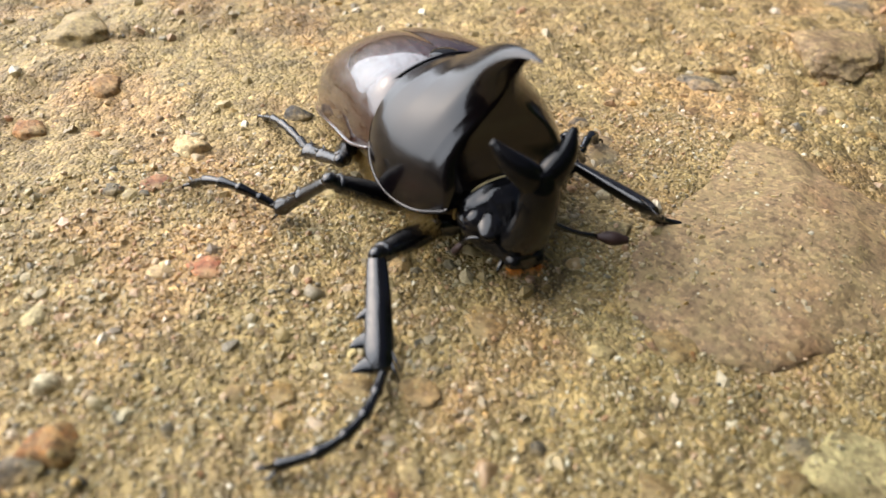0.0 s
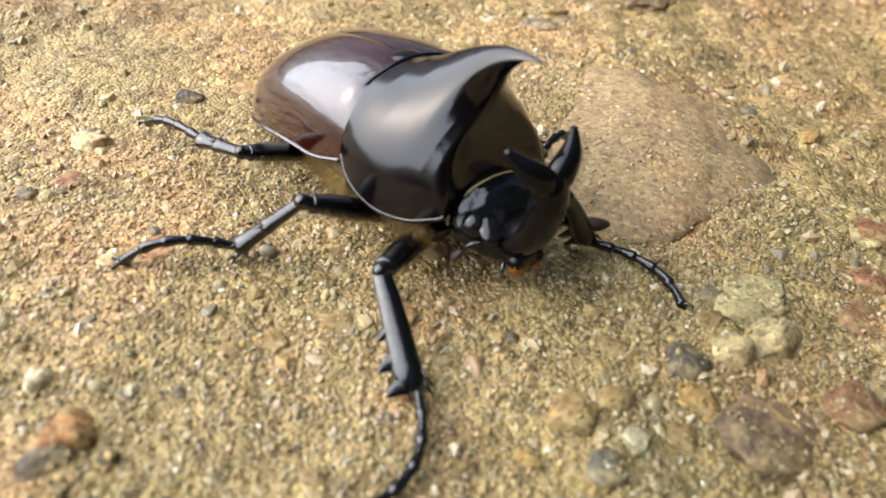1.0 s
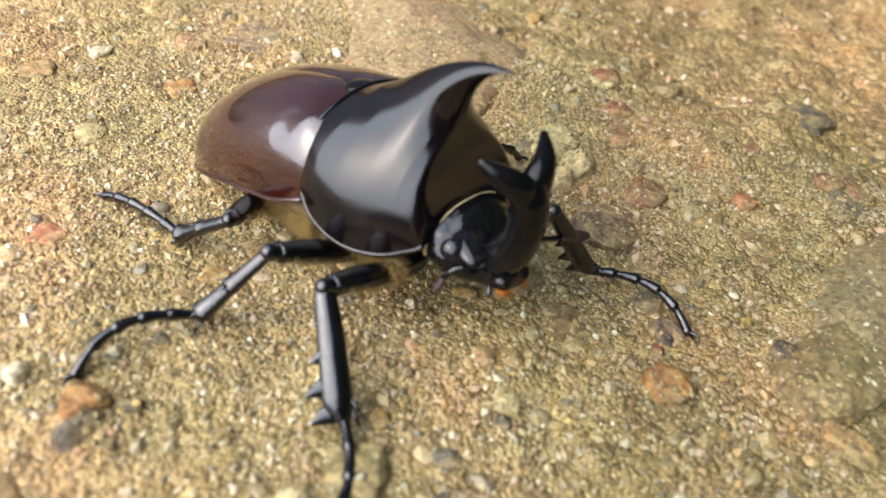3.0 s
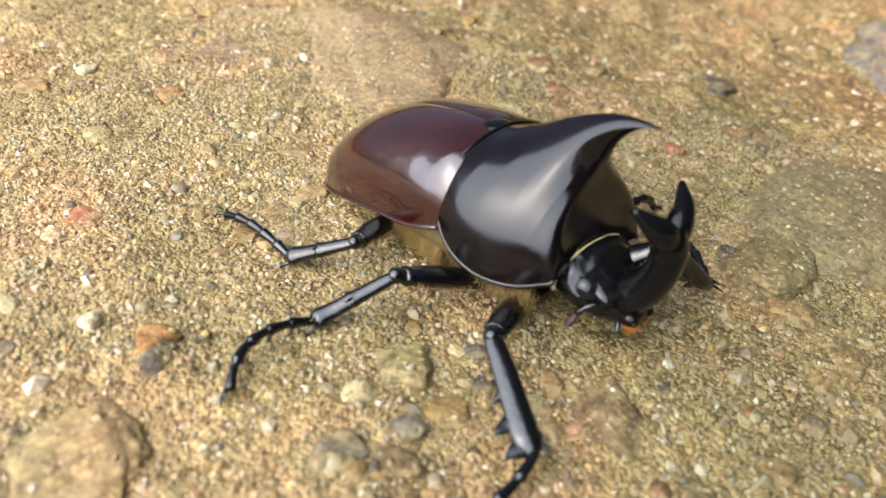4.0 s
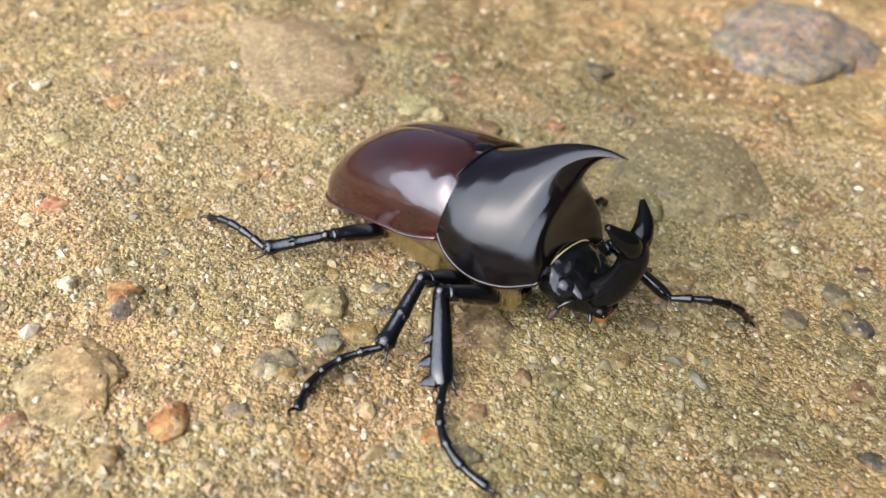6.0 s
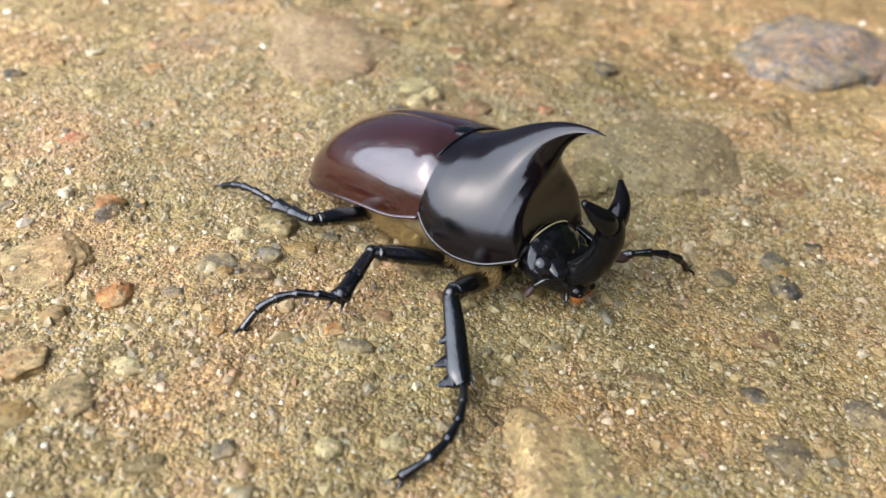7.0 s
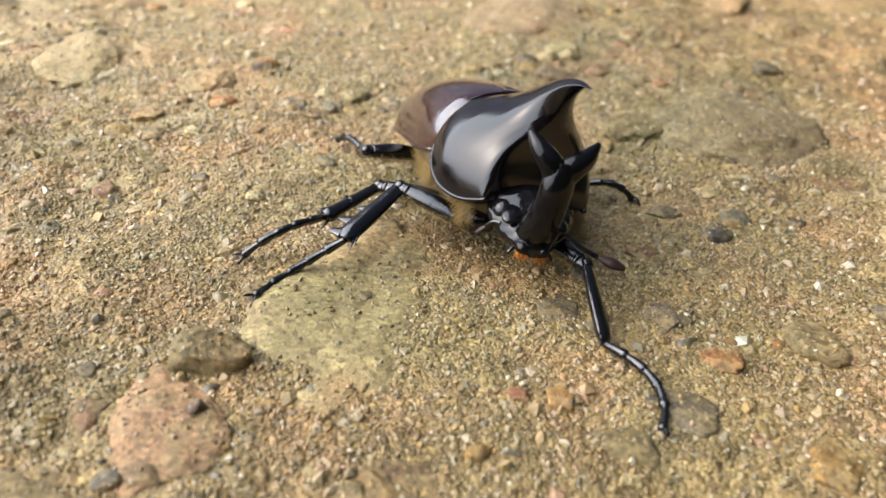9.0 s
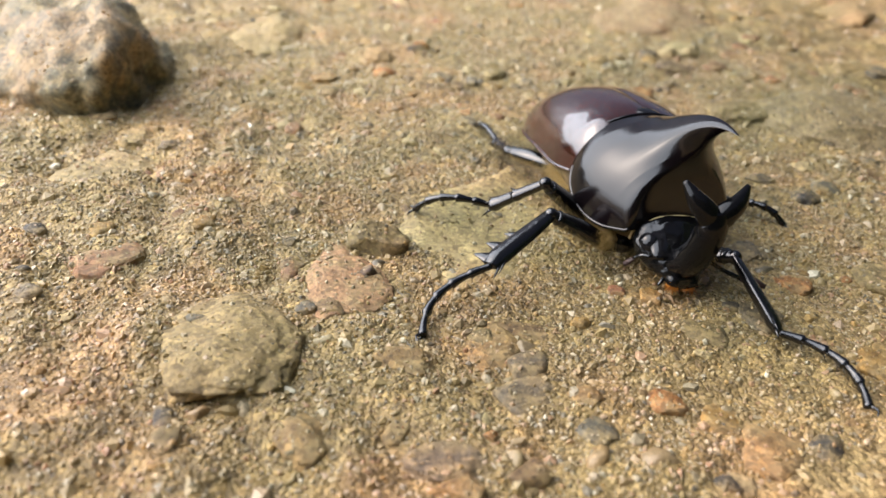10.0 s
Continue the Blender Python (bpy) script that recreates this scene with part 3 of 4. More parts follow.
    stone(85.6, 14.8, 5.1, 5.1, 0.7, -29, "tan")
    stone(96.3, 27.2, 4.7, 6.2, 0.7, -31, "greyd")
    stone(68.6, 9.9, 5.5, 5.0, 0.6, -19, "tan")
    stone(26.7, -7.8, 4.0, 3.2, 0.7, 16, "yellow")
    stone(37.8, -9.8, 3.3, 2.6, 0.7, 5, "pale")
    stone(-6.0, 90.5, 46, 70, 3.3, 28, "brownrock")
    stone(105.6, -7.7, 9.1, 7.3, 0.8, 0, "greyd")
    stone(70.3, 94.2, 6.6, 8.6, 0.9, 11, "redbrown")
    stone(110.7, 45.2, 4.4, 5.3, 0.7, -2, "dark")
    stone(49.5, -44.0, 3.2, 3.4, 0.8, 54, "tan")
    stone(45.3, -34.6, 3.4, 2.8, 0.6, 50, "greyd")
    stone(89.0, -50.9, 10.6, 8.4, 4.0, 72, "greenrock")
    stone(97.0, -60.2, 17.6, 22.5, 1.5, 78, "pinkslab")
    stone(97.3, -56.3, 4.2, 2.8, 2.6, 75, "spot")
    stone(115.6, -23.8, 3.5, 2.7, 0.9, 41, "red")
    stone(126.1, 2.2, 7.1, 6.0, 1.2, 24, "orange")
    stone(131.4, 16.2, 10.3, 10.6, 2.0, 17, "greenrock")
    stone(119.5, -33.5, 3.2, 3.1, 1.2, 45, "yellow")
    stone(50.2, -60.1, 3.1, 4.0, 1.0, 83, "grey")
    stone(84.2, -64.2, 3.0, 3.6, 0.7, 83, "greyd")
    stone(107.5, -41.3, 1.7, 2.2, 0.7, 58, "white")
    stone(106.7, -46.2, 1.4, 1.9, 0.5, 63, "white")
    stone(127.9, -18.5, 8.8, 6.3, 0.8, 30, "green")
    stone(118.4, -19.8, 4.2, 4.7, 0.8, 37, "yellow")
    stone(143.9, -2.0, 8.0, 9.5, 1.0, 12, "yellow")
    stone(87.4, -35.6, 4.7, 4.8, 0.5, 62, "white")
    stone(71.0, 85.0, 13.1, 21.0, 0.6, 29, "grey")
    stone(-9.0, -84.0, 52.0, 68.0, 21.0, 88, "boulder")
    stone(106.0, -79.4, 20.0, 21.5, 2.6, 80, "tanrock2")
    stone(100.2, -82.2, 3.6, 3.5, 1.0, 83, "grey")
    stone(49.6, -86.8, 27.9, 23.9, 2.2, 88, "tanrock")
    stone(70.6, -90.2, 4.5, 5.6, 0.9, 89, "yellow")
    stone(136.3, -32.6, 6.6, 5.4, 1.0, 38, "orange")
    stone(128.2, -48.2, 10.0, 9.1, 0.9, 51, "greyd")
    stone(148.6, -26.6, 9.6, 9.6, 1.0, 27, "tan")
    stone(-24.9, -34.8, 22.1, 35.4, 3.0, 75, "tanrock")
    stone(36.2, -79.5, 8.5, 11.0, 2.0, 85, "tanrock")
    stone(101.6, -67.5, 4.0, 3.5, 0.8, 73, "grey")
    stone(119.0, -47.7, 10.6, 12.6, 0.9, 55, "tan")
    stone(133.2, -56.1, 2.0, 2.0, 0.8, 54, "orange")
    stone(11.8, 163.6, 21.5, 34.3, 3.0, 34, "tanrock2")
    stone(-16.9, -17.6, 20.2, 27.4, 1.4, 70, "tan")
    stone(84.3, -101.2, 3.9, 5.0, 0.8, -265, "greyd")
    stone(-52.0, 136.3, 19.0, 28.1, 2.0, 40, "brownrock")
    stone(-49.8, 110.3, 4.0, 5.3, 1.0, 47, "greyd")
    stone(-88.8, 0.8, 13.8, 16.8, 2.5, -263, "tanrock")
    stone(-69.0, 4.5, 6.1, 7.5, 1.2, -263, "tan")
    stone(3.1, 67.4, 3.5, 4.5, 0.7, 42, "greyd")
    stone(2.3, 35.4, 5.4, 4.3, 0.7, 70, "tan")
    stone(24.3, 73.3, 4.6, 5.7, 1.4, 23, "pale")
    stone(20.3, 71.1, 5.2, 4.0, 1.0, 27, "greyd")
    stone(-59.5, -5.6, 5.8, 7.1, 0.8, -257, "orange")
    stone(-71.8, 156.6, 13.2, 16.7, 1.0, 41, "grey")


stones()


def scattered_pebbles(count):
    """Mixed pebbles and small stones between the larger ones, pressed into the soil."""
    rs = np.random.RandomState(77)
    kinds = ["tan", "pale", "greyd", "green", "yellow", "brown", "pink", "tan", "grey", "tanrock", "pale", "redbrown", "slab", "orange", "dark"]
    for _ in range(count):
        x, y = rs.uniform(-60, 160), rs.uniform(-112, 125)
        w = 1.8 * 3.6 ** rs.rand() ** 1.5
        stone(x, y, w, w * rs.uniform(0.65, 1.2), w * rs.uniform(0.10, 0.24), rs.uniform(0, 180), kinds[rs.randint(len(kinds))])


scattered_pebbles(230)
grains("sand_grains", 138000, 0.3, 1.0, (-45, 152, -112, 98), 3, (-0.2, 0.1), 0.3, -0.75)
grains("grit", 10500, 0.8, 2.5, (-60, 160, -95, 130), 5, (-0.5, -0.2), 0.0, fine=2, cuts=4)
grains("gravel", 1500, 1.6, 5.2, (-60, 160, -95, 130), 6, (-0.48, -0.28), 0.0, fine=3, cuts=6, material=GRAVEL)
grains("gravel", 1100, 2.0, 6.0, (8, 118, -60, 42), 8, (-0.54, -0.4), 0.0, fine=3, cuts=9, material=GRAVEL)
grains("far_grit", 11000, 0.8, 2.6, (-115, 180, -120, 210), 4, (-0.3, 0.0), 0.0)

# ---- the beetle (its own space: x ahead, y to its left, z up, the ground at z = 0) ----
beetle = tagged(new("rhinoceros_beetle"), "glossy black rhinoceros beetle with maroon wing cases, walking on soil", "beetle")


def wing_case(side):
    """One hard wing case: a domed half shell with a beaded lower rim."""
    s = np.linspace(0, 1, 52)
    x = 1.6 - 29.2 * np.sin(s * np.pi / 2)
    back = np.clip((-6 - x) / 21.6, 0, 1)
    front = np.clip((x + 6) / 7.6, 0, 1)
    wide = 12.5 * (1 - back ** 4.4) ** 0.25 * (1 - 0.08 * front ** 2)
    low = 7.9 - 6.4 * np.clip((1.6 - x) / 29.2, 0, 1) ** 1.5
    low = low + 1.6 * front ** 2
    top = low - 1.6 * front ** 2 + (12.1 - 1.2 * front ** 2) * (1 - back ** 3.0) ** 0.36
    a = np.linspace(0, np.pi / 2, 30)[None]
    y = wide[:, None] * np.sin(a) ** 0.92
    z = low[:, None] + (top - low)[:, None] * np.cos(a) ** 0.78
    z -= 0.22 * np.exp(-(y / 0.5) ** 2) * (1 - back[:, None] ** 4)
    hump = np.exp(-((x[:, None] + 0.5) / 1.8) ** 2 - ((y - 8.6) / 2.2) ** 2)
    z += 0.7 * hump
    y = y + 0.06
    grid = np.stack([x[:, None] + 0 * y, side * y, z], -1)
    if side < 0:
        grid = grid[:, ::-1]
    rim = grid[:, 0 if side < 0 else -1] + (0, 0, -0.05)
    under = grid * (0.985, 0.965, 1) - (0.2, 0, 0.45)
    return joined(sheet(grid), sheet(under[:, ::-1]), tube(rim, np.full(len(rim), 0.34), 8, 0.8))


def pronotum():
    """The thorax shield: a domed shell that is drawn up and forward into the forked horn."""
    u = np.sort(np.concatenate([np.linspace(0, 1, 70), np.linspace(0.503, 0.857, 70)]))
    x = 0.2 + 16.6 * u
    wide = np.interp(u, np.linspace(0, 1, 90), curve_through([[10.9], [12.1], [12.3], [11.6], [10.1], [7.9]], 90)[:, 0])
    low = np.interp(u, np.linspace(0, 1, 90), curve_through([[11.2], [8.9], [7.6], [7.0], [7.5], [9.8]], 90)[:, 0])
    top = np.interp(u, [0, 0.2, 0.4, 0.6, 0.8, 0.88, 0.92, 0.96, 1.0], [19.6, 20.3, 20.4, 20.1, 19.5, 18.8, 17.8, 14.5, 9.0])
    middle = np.interp(u, np.linspace(0, 1, 90), curve_through([[19.6], [20.3], [20.3], [19.6], [17.4], [11.8]], 90)[:, 0])
    turn = np.linspace(-1, 1, 181)
    a = np.pi / 2 * (0.45 * turn + 0.55 * turn ** 3)
    y = wide[:, None] * np.sin(a)[None]

    def raised(crest, y, x):
        """Heights and places ahead for a crest line, with the horn drawn out of it."""
        round_ = np.sqrt(np.maximum(1 - (y / wide[:, None]) ** 2, 0)) ** 0.9
        z = low[:, None] + (crest - low)[:, None] * round_
        du = u[:, None] - 0.66
        along = np.where(du < 0, np.exp(-(np.abs(du) / 0.36) ** 1.7), np.exp(-(np.abs(du) / 0.17) ** 1.8))
        ridge = np.exp(-(np.abs(y) / 4.6) ** 1.4)
        peak = np.exp(-(np.abs(y) / 2.6) ** 1.7) * np.where(du < 0, np.exp(-(np.abs(du) / 0.22) ** 1.5), np.exp(-(np.abs(du) / 0.13) ** 1.5))
        z = z + 4.5 * along * ridge + 5.6 * peak - 1.6 * peak ** 5
        return x[:, None] + 1.6 * along * ridge + 7.4 * peak ** 1.5 + 1.5 * peak ** 4, y * (1 - 0.25 * peak), z

    # the front face is cut off sharply along the middle's profile
    px, _, pz = raised(middle, np.zeros((len(u), 1)), x)
    ahead = (u > 0.7) & (pz[:, 0] < 24.5)
    xx, y, z = raised(top, y, x + 1.6 * u ** 6)
    face = np.interp(z, pz[ahead, 0][::-1], px[ahead, 0][::-1]) + 3.0 * np.maximum(z - 22.6, 0) ** 1.5 + 0.012 * y ** 2
    xx = face - 0.24 * np.logaddexp(0, (face - xx) / 0.24)
    grid = np.stack([xx, y, z], -1)
    b = np.linspace(1, -1, 40)[None]
    belly = np.stack([x[:, None] + 0 * b, 0.97 * wide[:, None] * b, low[:, None] - 0.9 * np.sqrt(np.maximum(1 - b ** 2, 0)) - 0.1], -1)
    back = joined(sheet(grid[:, ::-1]), sheet(belly[:, ::-1]))
    return joined(back, tube(grid[:, 0] + (0, 0.1, 0), np.full(140, 0.3), 8), tube(grid[:, -1] - (0, 0.1, 0), np.full(140, 0.3), 8), tube(grid[0], np.full(181, 0.28), 8))


part("wing_case", wing_case(-1), MAROON, beetle, "glossy maroon wing case with a beaded rim")
part("wing_case", wing_case(1), MAROON, beetle, "glossy maroon wing case with a beaded rim")
part("scutellum", ball((-0.9, 0, 19.3), (2.3, 2.0, 0.7), Euler((0, -0.15, 0)).to_matrix()), BLACK, beetle)
part("pronotum", pronotum(), SHIELD, beetle, "glossy black thorax shield drawn into a forward horn")


def trunk():
    x = np.linspace(-25.5, 16.0, 50)
    m = (x + 4.6) / 21.0
    wide = 11.3 * (1 - np.abs(m) ** 3.2) ** 0.45 + 0.2
    high = 4.9 * (1 - np.abs(m) ** 4) ** 0.5 + 0.2
    middle = 7.7 - 2.4 * np.clip(-x / 25, 0, 1)
    a = np.linspace(0, 2 * np.pi, 40, endpoint=False)[None]
    ring = 1 + 0.02 * np.sin(x * 2.1)[:, None] * (x[:, None] < -6)
    grid = np.stack([x[:, None] + 0 * a, wide[:, None] * np.cos(a) * ring, middle[:, None] + high[:, None] * np.sin(a) * ring], -1)
    return sheet(grid[:, ::-1], True, True)


part("underside", trunk(), BELLY, beetle, "golden-brown hairy underside")


def hairs(count, seed, box, aim, length, r=0.035, wobble=0.4):
    """Fine hairs that start within a box and point along aim."""
    rs = np.random.RandomState(seed)
    low, high = np.asarray(box[0], float), np.asarray(box[1], float)
    root = low + (high - low) * rs.rand(count, 3)
    way = np.asarray(aim, float) + rs.normal(size=(count, 3)) * wobble
    way /= np.linalg.norm(way, axis=1)[:, None]
    tip = root + way * (length * rs.uniform(0.6, 1.3, count))[:, None]
    side = np.cross(way, rs.normal(size=(count, 3)))
    side *= r / np.linalg.norm(side, axis=1)[:, None]
    other = np.cross(way, side)
    verts = np.stack([root + side, root - 0.5 * side + 0.87 * other, root - 0.5 * side - 0.87 * other, tip], 1).reshape(-1, 3)
    faces = [t for k in range(0, 4 * count, 4) for t in ((k, k + 1, k + 3), (k + 1, k + 2, k + 3), (k + 2, k, k + 3))]
    return verts, faces


def flank_hairs(side):
    return joined(hairs(2600, 21 + side, ((-10, side * 9.6, 3.4), (2, side * 10.8, 6.6)), (-0.35, side * 0.7, -0.6), 1.7, 0.028),
                  hairs(1600, 25 + side, ((2, side * 7.5, 4.0), (16, side * 10.0, 7.4)), (0.1, side * 0.5, -0.8), 1.5, 0.028))


for one in (-1, 1):
    tagged(part("hair_fringe", flank_hairs(one), HAIR, beetle, "golden hair along the underside"), kind="stuff")


# head: turns about the neck
NECK = np.array((14.5, 0.0, 7.0))
head = part("head", (lambda g: sheet(g, True, True))((lambda x, w, c, h, a: np.stack([
    x[:, None] + 0 * a, w[:, None] * np.cos(a), c[:, None] + h[:, None] * np.sin(a)], -1)[:, ::-1] - NECK)(
        np.linspace(14.8, 25.3, 80),
        curve_through([[5.4], [6.1], [6.3], [5.8], [4.6], [3.1], [1.8]], 80)[:, 0],
        curve_through([[8.7], [8.4], [8.0], [7.4], [6.6], [5.8], [5.3]], 80)[:, 0],
        curve_through([[3.2], [3.7], [3.8], [3.5], [2.8], [1.9], [0.9]], 80)[:, 0],
        np.linspace(0, 2 * np.pi, 72, endpoint=False)[None])), RUGGED, beetle, "glossy black head with a forked upright horn")
for v in head.data.vertices:  # dents and swellings over the crown and the brow
    q = (v.co / MM + Vector(NECK))
    brow = 0.3 * math.exp(-((q.x - 21.0) / 1.5) ** 2 - ((abs(q.y) - 4.2) / 1.3) ** 2 - ((q.z - 9.6) / 1.6) ** 2)
    v.co += v.normal * MM * (0.28 * noise.noise(q * 0.5) + 0.1 * noise.noise(q * 1.2) + brow)
part("horn", joined(
    tube(np.array([(22.2, 0, 6.6), (24.2, 0, 8.8), (25.7, 0, 12.0), (26.1, 0, 15.4), (25.5, 0, 18.2)]) - NECK, [2.9, 2.65, 2.35, 2.25, 1.7], 22, 0.9, 26, up=(1, 0, 0.4)),
    *(tube(np.array([(25.8, s * 0.3, 16.4), (25.6, s * 1.6, 17.9), (24.8, s * 3.2, 19.3), (23.1, s * 4.75, 21.0)]) - NECK, [1.75, 1.7, 1.3, 0.42], 18, 0.9, 22, up=(1, 0, 0.3)) for s in (-1, 1))),
    BLACK, head, "forked black horn")
for one in (-1, 1):
    part("eye", ball(np.array((19.3, one * 4.3, 8.2)) - NECK, (2.0, 1.6, 1.75), None, 16, 24), EYE, head)
    part("brow", ball(np.array((21.0, one * 3.1, 8.75)) - NECK, (2.6, 1.6, 0.8), Euler((0, 0.35, one * 0.45)).to_matrix(), 16, 26), RUGGED, head)
    part("mandible", ball(np.array((24.2, one * 1.5, 5.3)) - NECK, (1.5, 1.0, 1.0)), BLACK, head)
    part("palp", tube(np.array([(23.2, one * 2.0, 5.0), (23.9, one * 2.8, 4.4), (24.2, one * 3.2, 3.9)]) - NECK, [0.35, 0.32, 0.2], 8, steps=8), LEG, head)
    club = ((23.4, 9.8, 5.5), (24.6, 13.6, 5.0)) if one > 0 else ((20.0, -6.0, 5.6), (19.6, -7.0, 4.2))
    antenna = part("antenna", tube(np.array([(21.5, one * 4.4, 7.4), (22.6, one * 7.0, 6.3), club[0]] if one > 0 else [(21.5, -4.4, 7.0), (20.8, -5.4, 6.8), club[0]]) - NECK, [0.42, 0.32, 0.4], 8, steps=10), LEG, head)
    part("club", tube(np.array([club[0], (np.array(club[0]) + np.array(club[1])) / 2, club[1]]) - NECK, [0.4, 1.1 if one > 0 else 0.6, 0.5], 12, 0.7, 12), CLUB, antenna, "reddish-brown antenna club")
tagged(part("mouth_hair", joined(*(hairs(120, 31 + s, ((24.0 - NECK[0], s * 1.2 - 0.8, 4.3 - NECK[2]), (25.2 - NECK[0], s * 1.2 + 0.8, 5.0 - NECK[2])), (0.5, s * 0.2, -0.8), 1.3, 0.06) for s in (-1, 1))), ORANGE_HAIR, head, "orange mouth hair"), kind="stuff")
t_arc = np.linspace(-0.15, np.pi + 0.15, 40)
part("collar", tube(np.stack([16.9 + 0.1 * np.sin(t_arc), 6.6 * np.cos(t_arc), 8.1 + 3.95 * np.sin(t_arc)], -1), 0.07 + 0.12 * np.abs(np.cos(t_arc)), 8, up=(1, 0, 0)), COLLAR, beetle, "pale tan hair collar")


# legs: each piece lies along its own x, from joint to joint
def femur(length, thick):
    """A stout thigh with a ridge along it, a knee knob and a collar before the knee."""
    body = tube([(-1.2, 0, -0.2), (length * 0.2, 0, 0), (length * 0.55, 0, 0.1), (length * 0.85, 0, 0), (length + 0.2, 0, 0)], np.array([0.7, 0.95, 1.0, 0.8, 0.55]) * thick, 20, 0.82, 28, keel=1.18)
    knee = ball((length - 0.1, 0, 0), (0.62 * thick, 0.58 * thick, 0.6 * thick))
    collar = tube([(length * 0.84, 0, 0), (length * 0.88, 0, 0), (length * 0.92, 0, 0)], np.array([0.76, 0.84, 0.7]) * thick, 18, 0.82)
    return joined(body, knee, collar)


def fin(at, tip, long, thick, lean):
    """A tooth like a shark's fin: broad along the shin, thin across it, its point bent towards the foot."""
    at, tip = np.asarray(at, float), np.asarray(tip, float)
    rows = []
    for f in np.linspace(0, 1, 8):
        centre = at + (tip - at) * np.array((f ** lean, f, f))
        half = long * (1 - f) ** 0.75 / 2 + 0.04
        a = np.linspace(0, 2 * np.pi, 12, endpoint=False)
        rows.append(centre + np.stack([half * np.cos(a), 0 * a, thick / 2 * (1 - 0.85 * f) * np.sin(a)], -1))
    grid = np.array(rows)
    return sheet(grid if tip[1] < at[1] else grid[:, ::-1], True, True)


def front_tibia(length, out):
    """A flattened, ridged shin with three teeth on its outer edge and spurs at the end."""
    body = tube([(-0.3, 0, 0), (length * 0.1, 0, 0), (length * 0.35, out * 0.05, 0), (length * 0.62, out * 0.2, 0), (length * 0.86, out * 0.3, 0), (length, out * 0.1, 0)], [0.95, 1.2, 1.42, 1.55, 1.6, 1.0], 22, 0.62, 34, keel=1.3)
    teeth = [fin((length * f, out * 1.0, 0), (length * f + 0.8, out * reach, -0.1), long, 0.85, 1.6) for f, reach, long in ((0.50, 2.7, 1.7), (0.73, 3.5, 2.5), (0.93, 3.4, 2.4))]
    spurs = [cone((length * 0.92, -out * 0.8, 0), (length + 1.4, -out * 1.7, -0.3), 0.3), cone((length * 0.85, -out * 1.0, 0.2), (length + 0.5, -out * 1.9, 0.2), 0.25)]
    return body, teeth, spurs


def back_tibia(length, out):
    """A rough, ridged shin that swells at its middle and at its end, with rings of spines there."""
    body = tube([(-0.2, 0, 0), (length * 0.1, 0, 0), (length * 0.42, 0, 0), (length * 0.52, 0, 0), (length * 0.58, 0, 0), (length * 0.8, 0, 0), (length * 0.93, 0, 0), (length, 0, 0)], [0.75, 0.95, 1.1, 1.25, 1.15, 1.25, 1.5, 1.1], 18, 0.82, 40, keel=1.2)
    spines = [cone((length * f, out * 0.8 * math.cos(a), 0.7 * math.sin(a)), (length * f + 1.2, out * 1.8 * math.cos(a), 1.45 * math.sin(a)), 0.26) for f in (0.5, 0.9) for a in (0.2, 1.1, 2.2, -0.8)]
    spurs = [cone((length * 0.95, s * 0.6, -0.3), (length + 2.2, s * 1.1, -0.9), 0.32) for s in (-1, 1)]
    return body, spines, spurs


def tarsus_spine(length, bow, n=60):
    f = np.linspace(0, 1, n)
    return np.stack([length * f, 0 * f, bow * length * 4 * f * (1 - f) * (1 + 0.35 * (f - 0.5))], -1)


def tarsus(length, bow):
    """Five beaded joints along a bow."""
    p = tarsus_spine(length, bow, 61)
    f = np.linspace(0, 5, 61)
    local = f - np.floor(f)
    r = (0.50 + 0.28 * local ** 1.6) * np.where(f > 4, 0.9, 1.0)
    r[-1] = 0.55
    bristles = [cone(p[k] + (0, s * 0.3, -0.3), p[k] + (0.8, s * 0.7, -0.8), 0.1, 5) for k in (11, 23, 35, 47) for s in (-1, 1)]
    return joined(tube(p, r, 12), *bristles)


def claw(length, side):
    return tube([(length - 0.2, side * 0.15, 0.25), (length + 0.9, side * 0.7, 0.2), (length + 1.5, side * 0.9, -0.7)], [0.26, 0.2, 0.04], 8, steps=10)


RIGHT_FRONT = [  # seconds, femur yaw and pitch, tibia yaw and pitch, tarsus yaw, pitch and roll
    (0, -59, 17, -18, -23, -64, -1, -80),
    (0.5, -86, 35, -49, -22, -59, -15, -150),
    (1, -60, 17, -16, -26, -58, 0, -90),
    (1.5, -64, 22, 7, -37, -58, -1, -80),
    (2, -79, 31, -52, -27, -55, -16, -150),
    (2.5, -81, 17, -33, -38, -75, -6, -80),
    (2.7, -87, 23, -29, -50, -53, -4, -100),
    (3.8, -68, 16, -33, -15, -105, -13, -100),
    (4, -64, 17, -22, -18, -107, -10, -100),
    (4.5, -86, 18, 2, -40, -44, -6, -100),
    (5, -64, 10, -23, -34, -46, -6, -60),
    (5.2, -55, 7, -20, -20, -38, -14, -120),
    (6.3, -124, 27, -47, -23, -24, -3, -260),
    (6.5, -111, 32, -48, -11, -63, -12, -220),
    (7, -79, 19, -37, -19, -76, -8, -60),
    (7.5, -98, 29, -39, -29, -66, -5, -80),
    (8, -101, 17, -50, -19, -71, -24, -155),
    (8.5, -94, 27, -26, -33, -7, -11, -230),
    (9, -131, 4, -45, -22, -66, -28, -230),
    (9.5, -66, 11, -20, -25, -24, -13, -230),
    (10, -92, 25, -54, -17, -50, -19, -260),
]
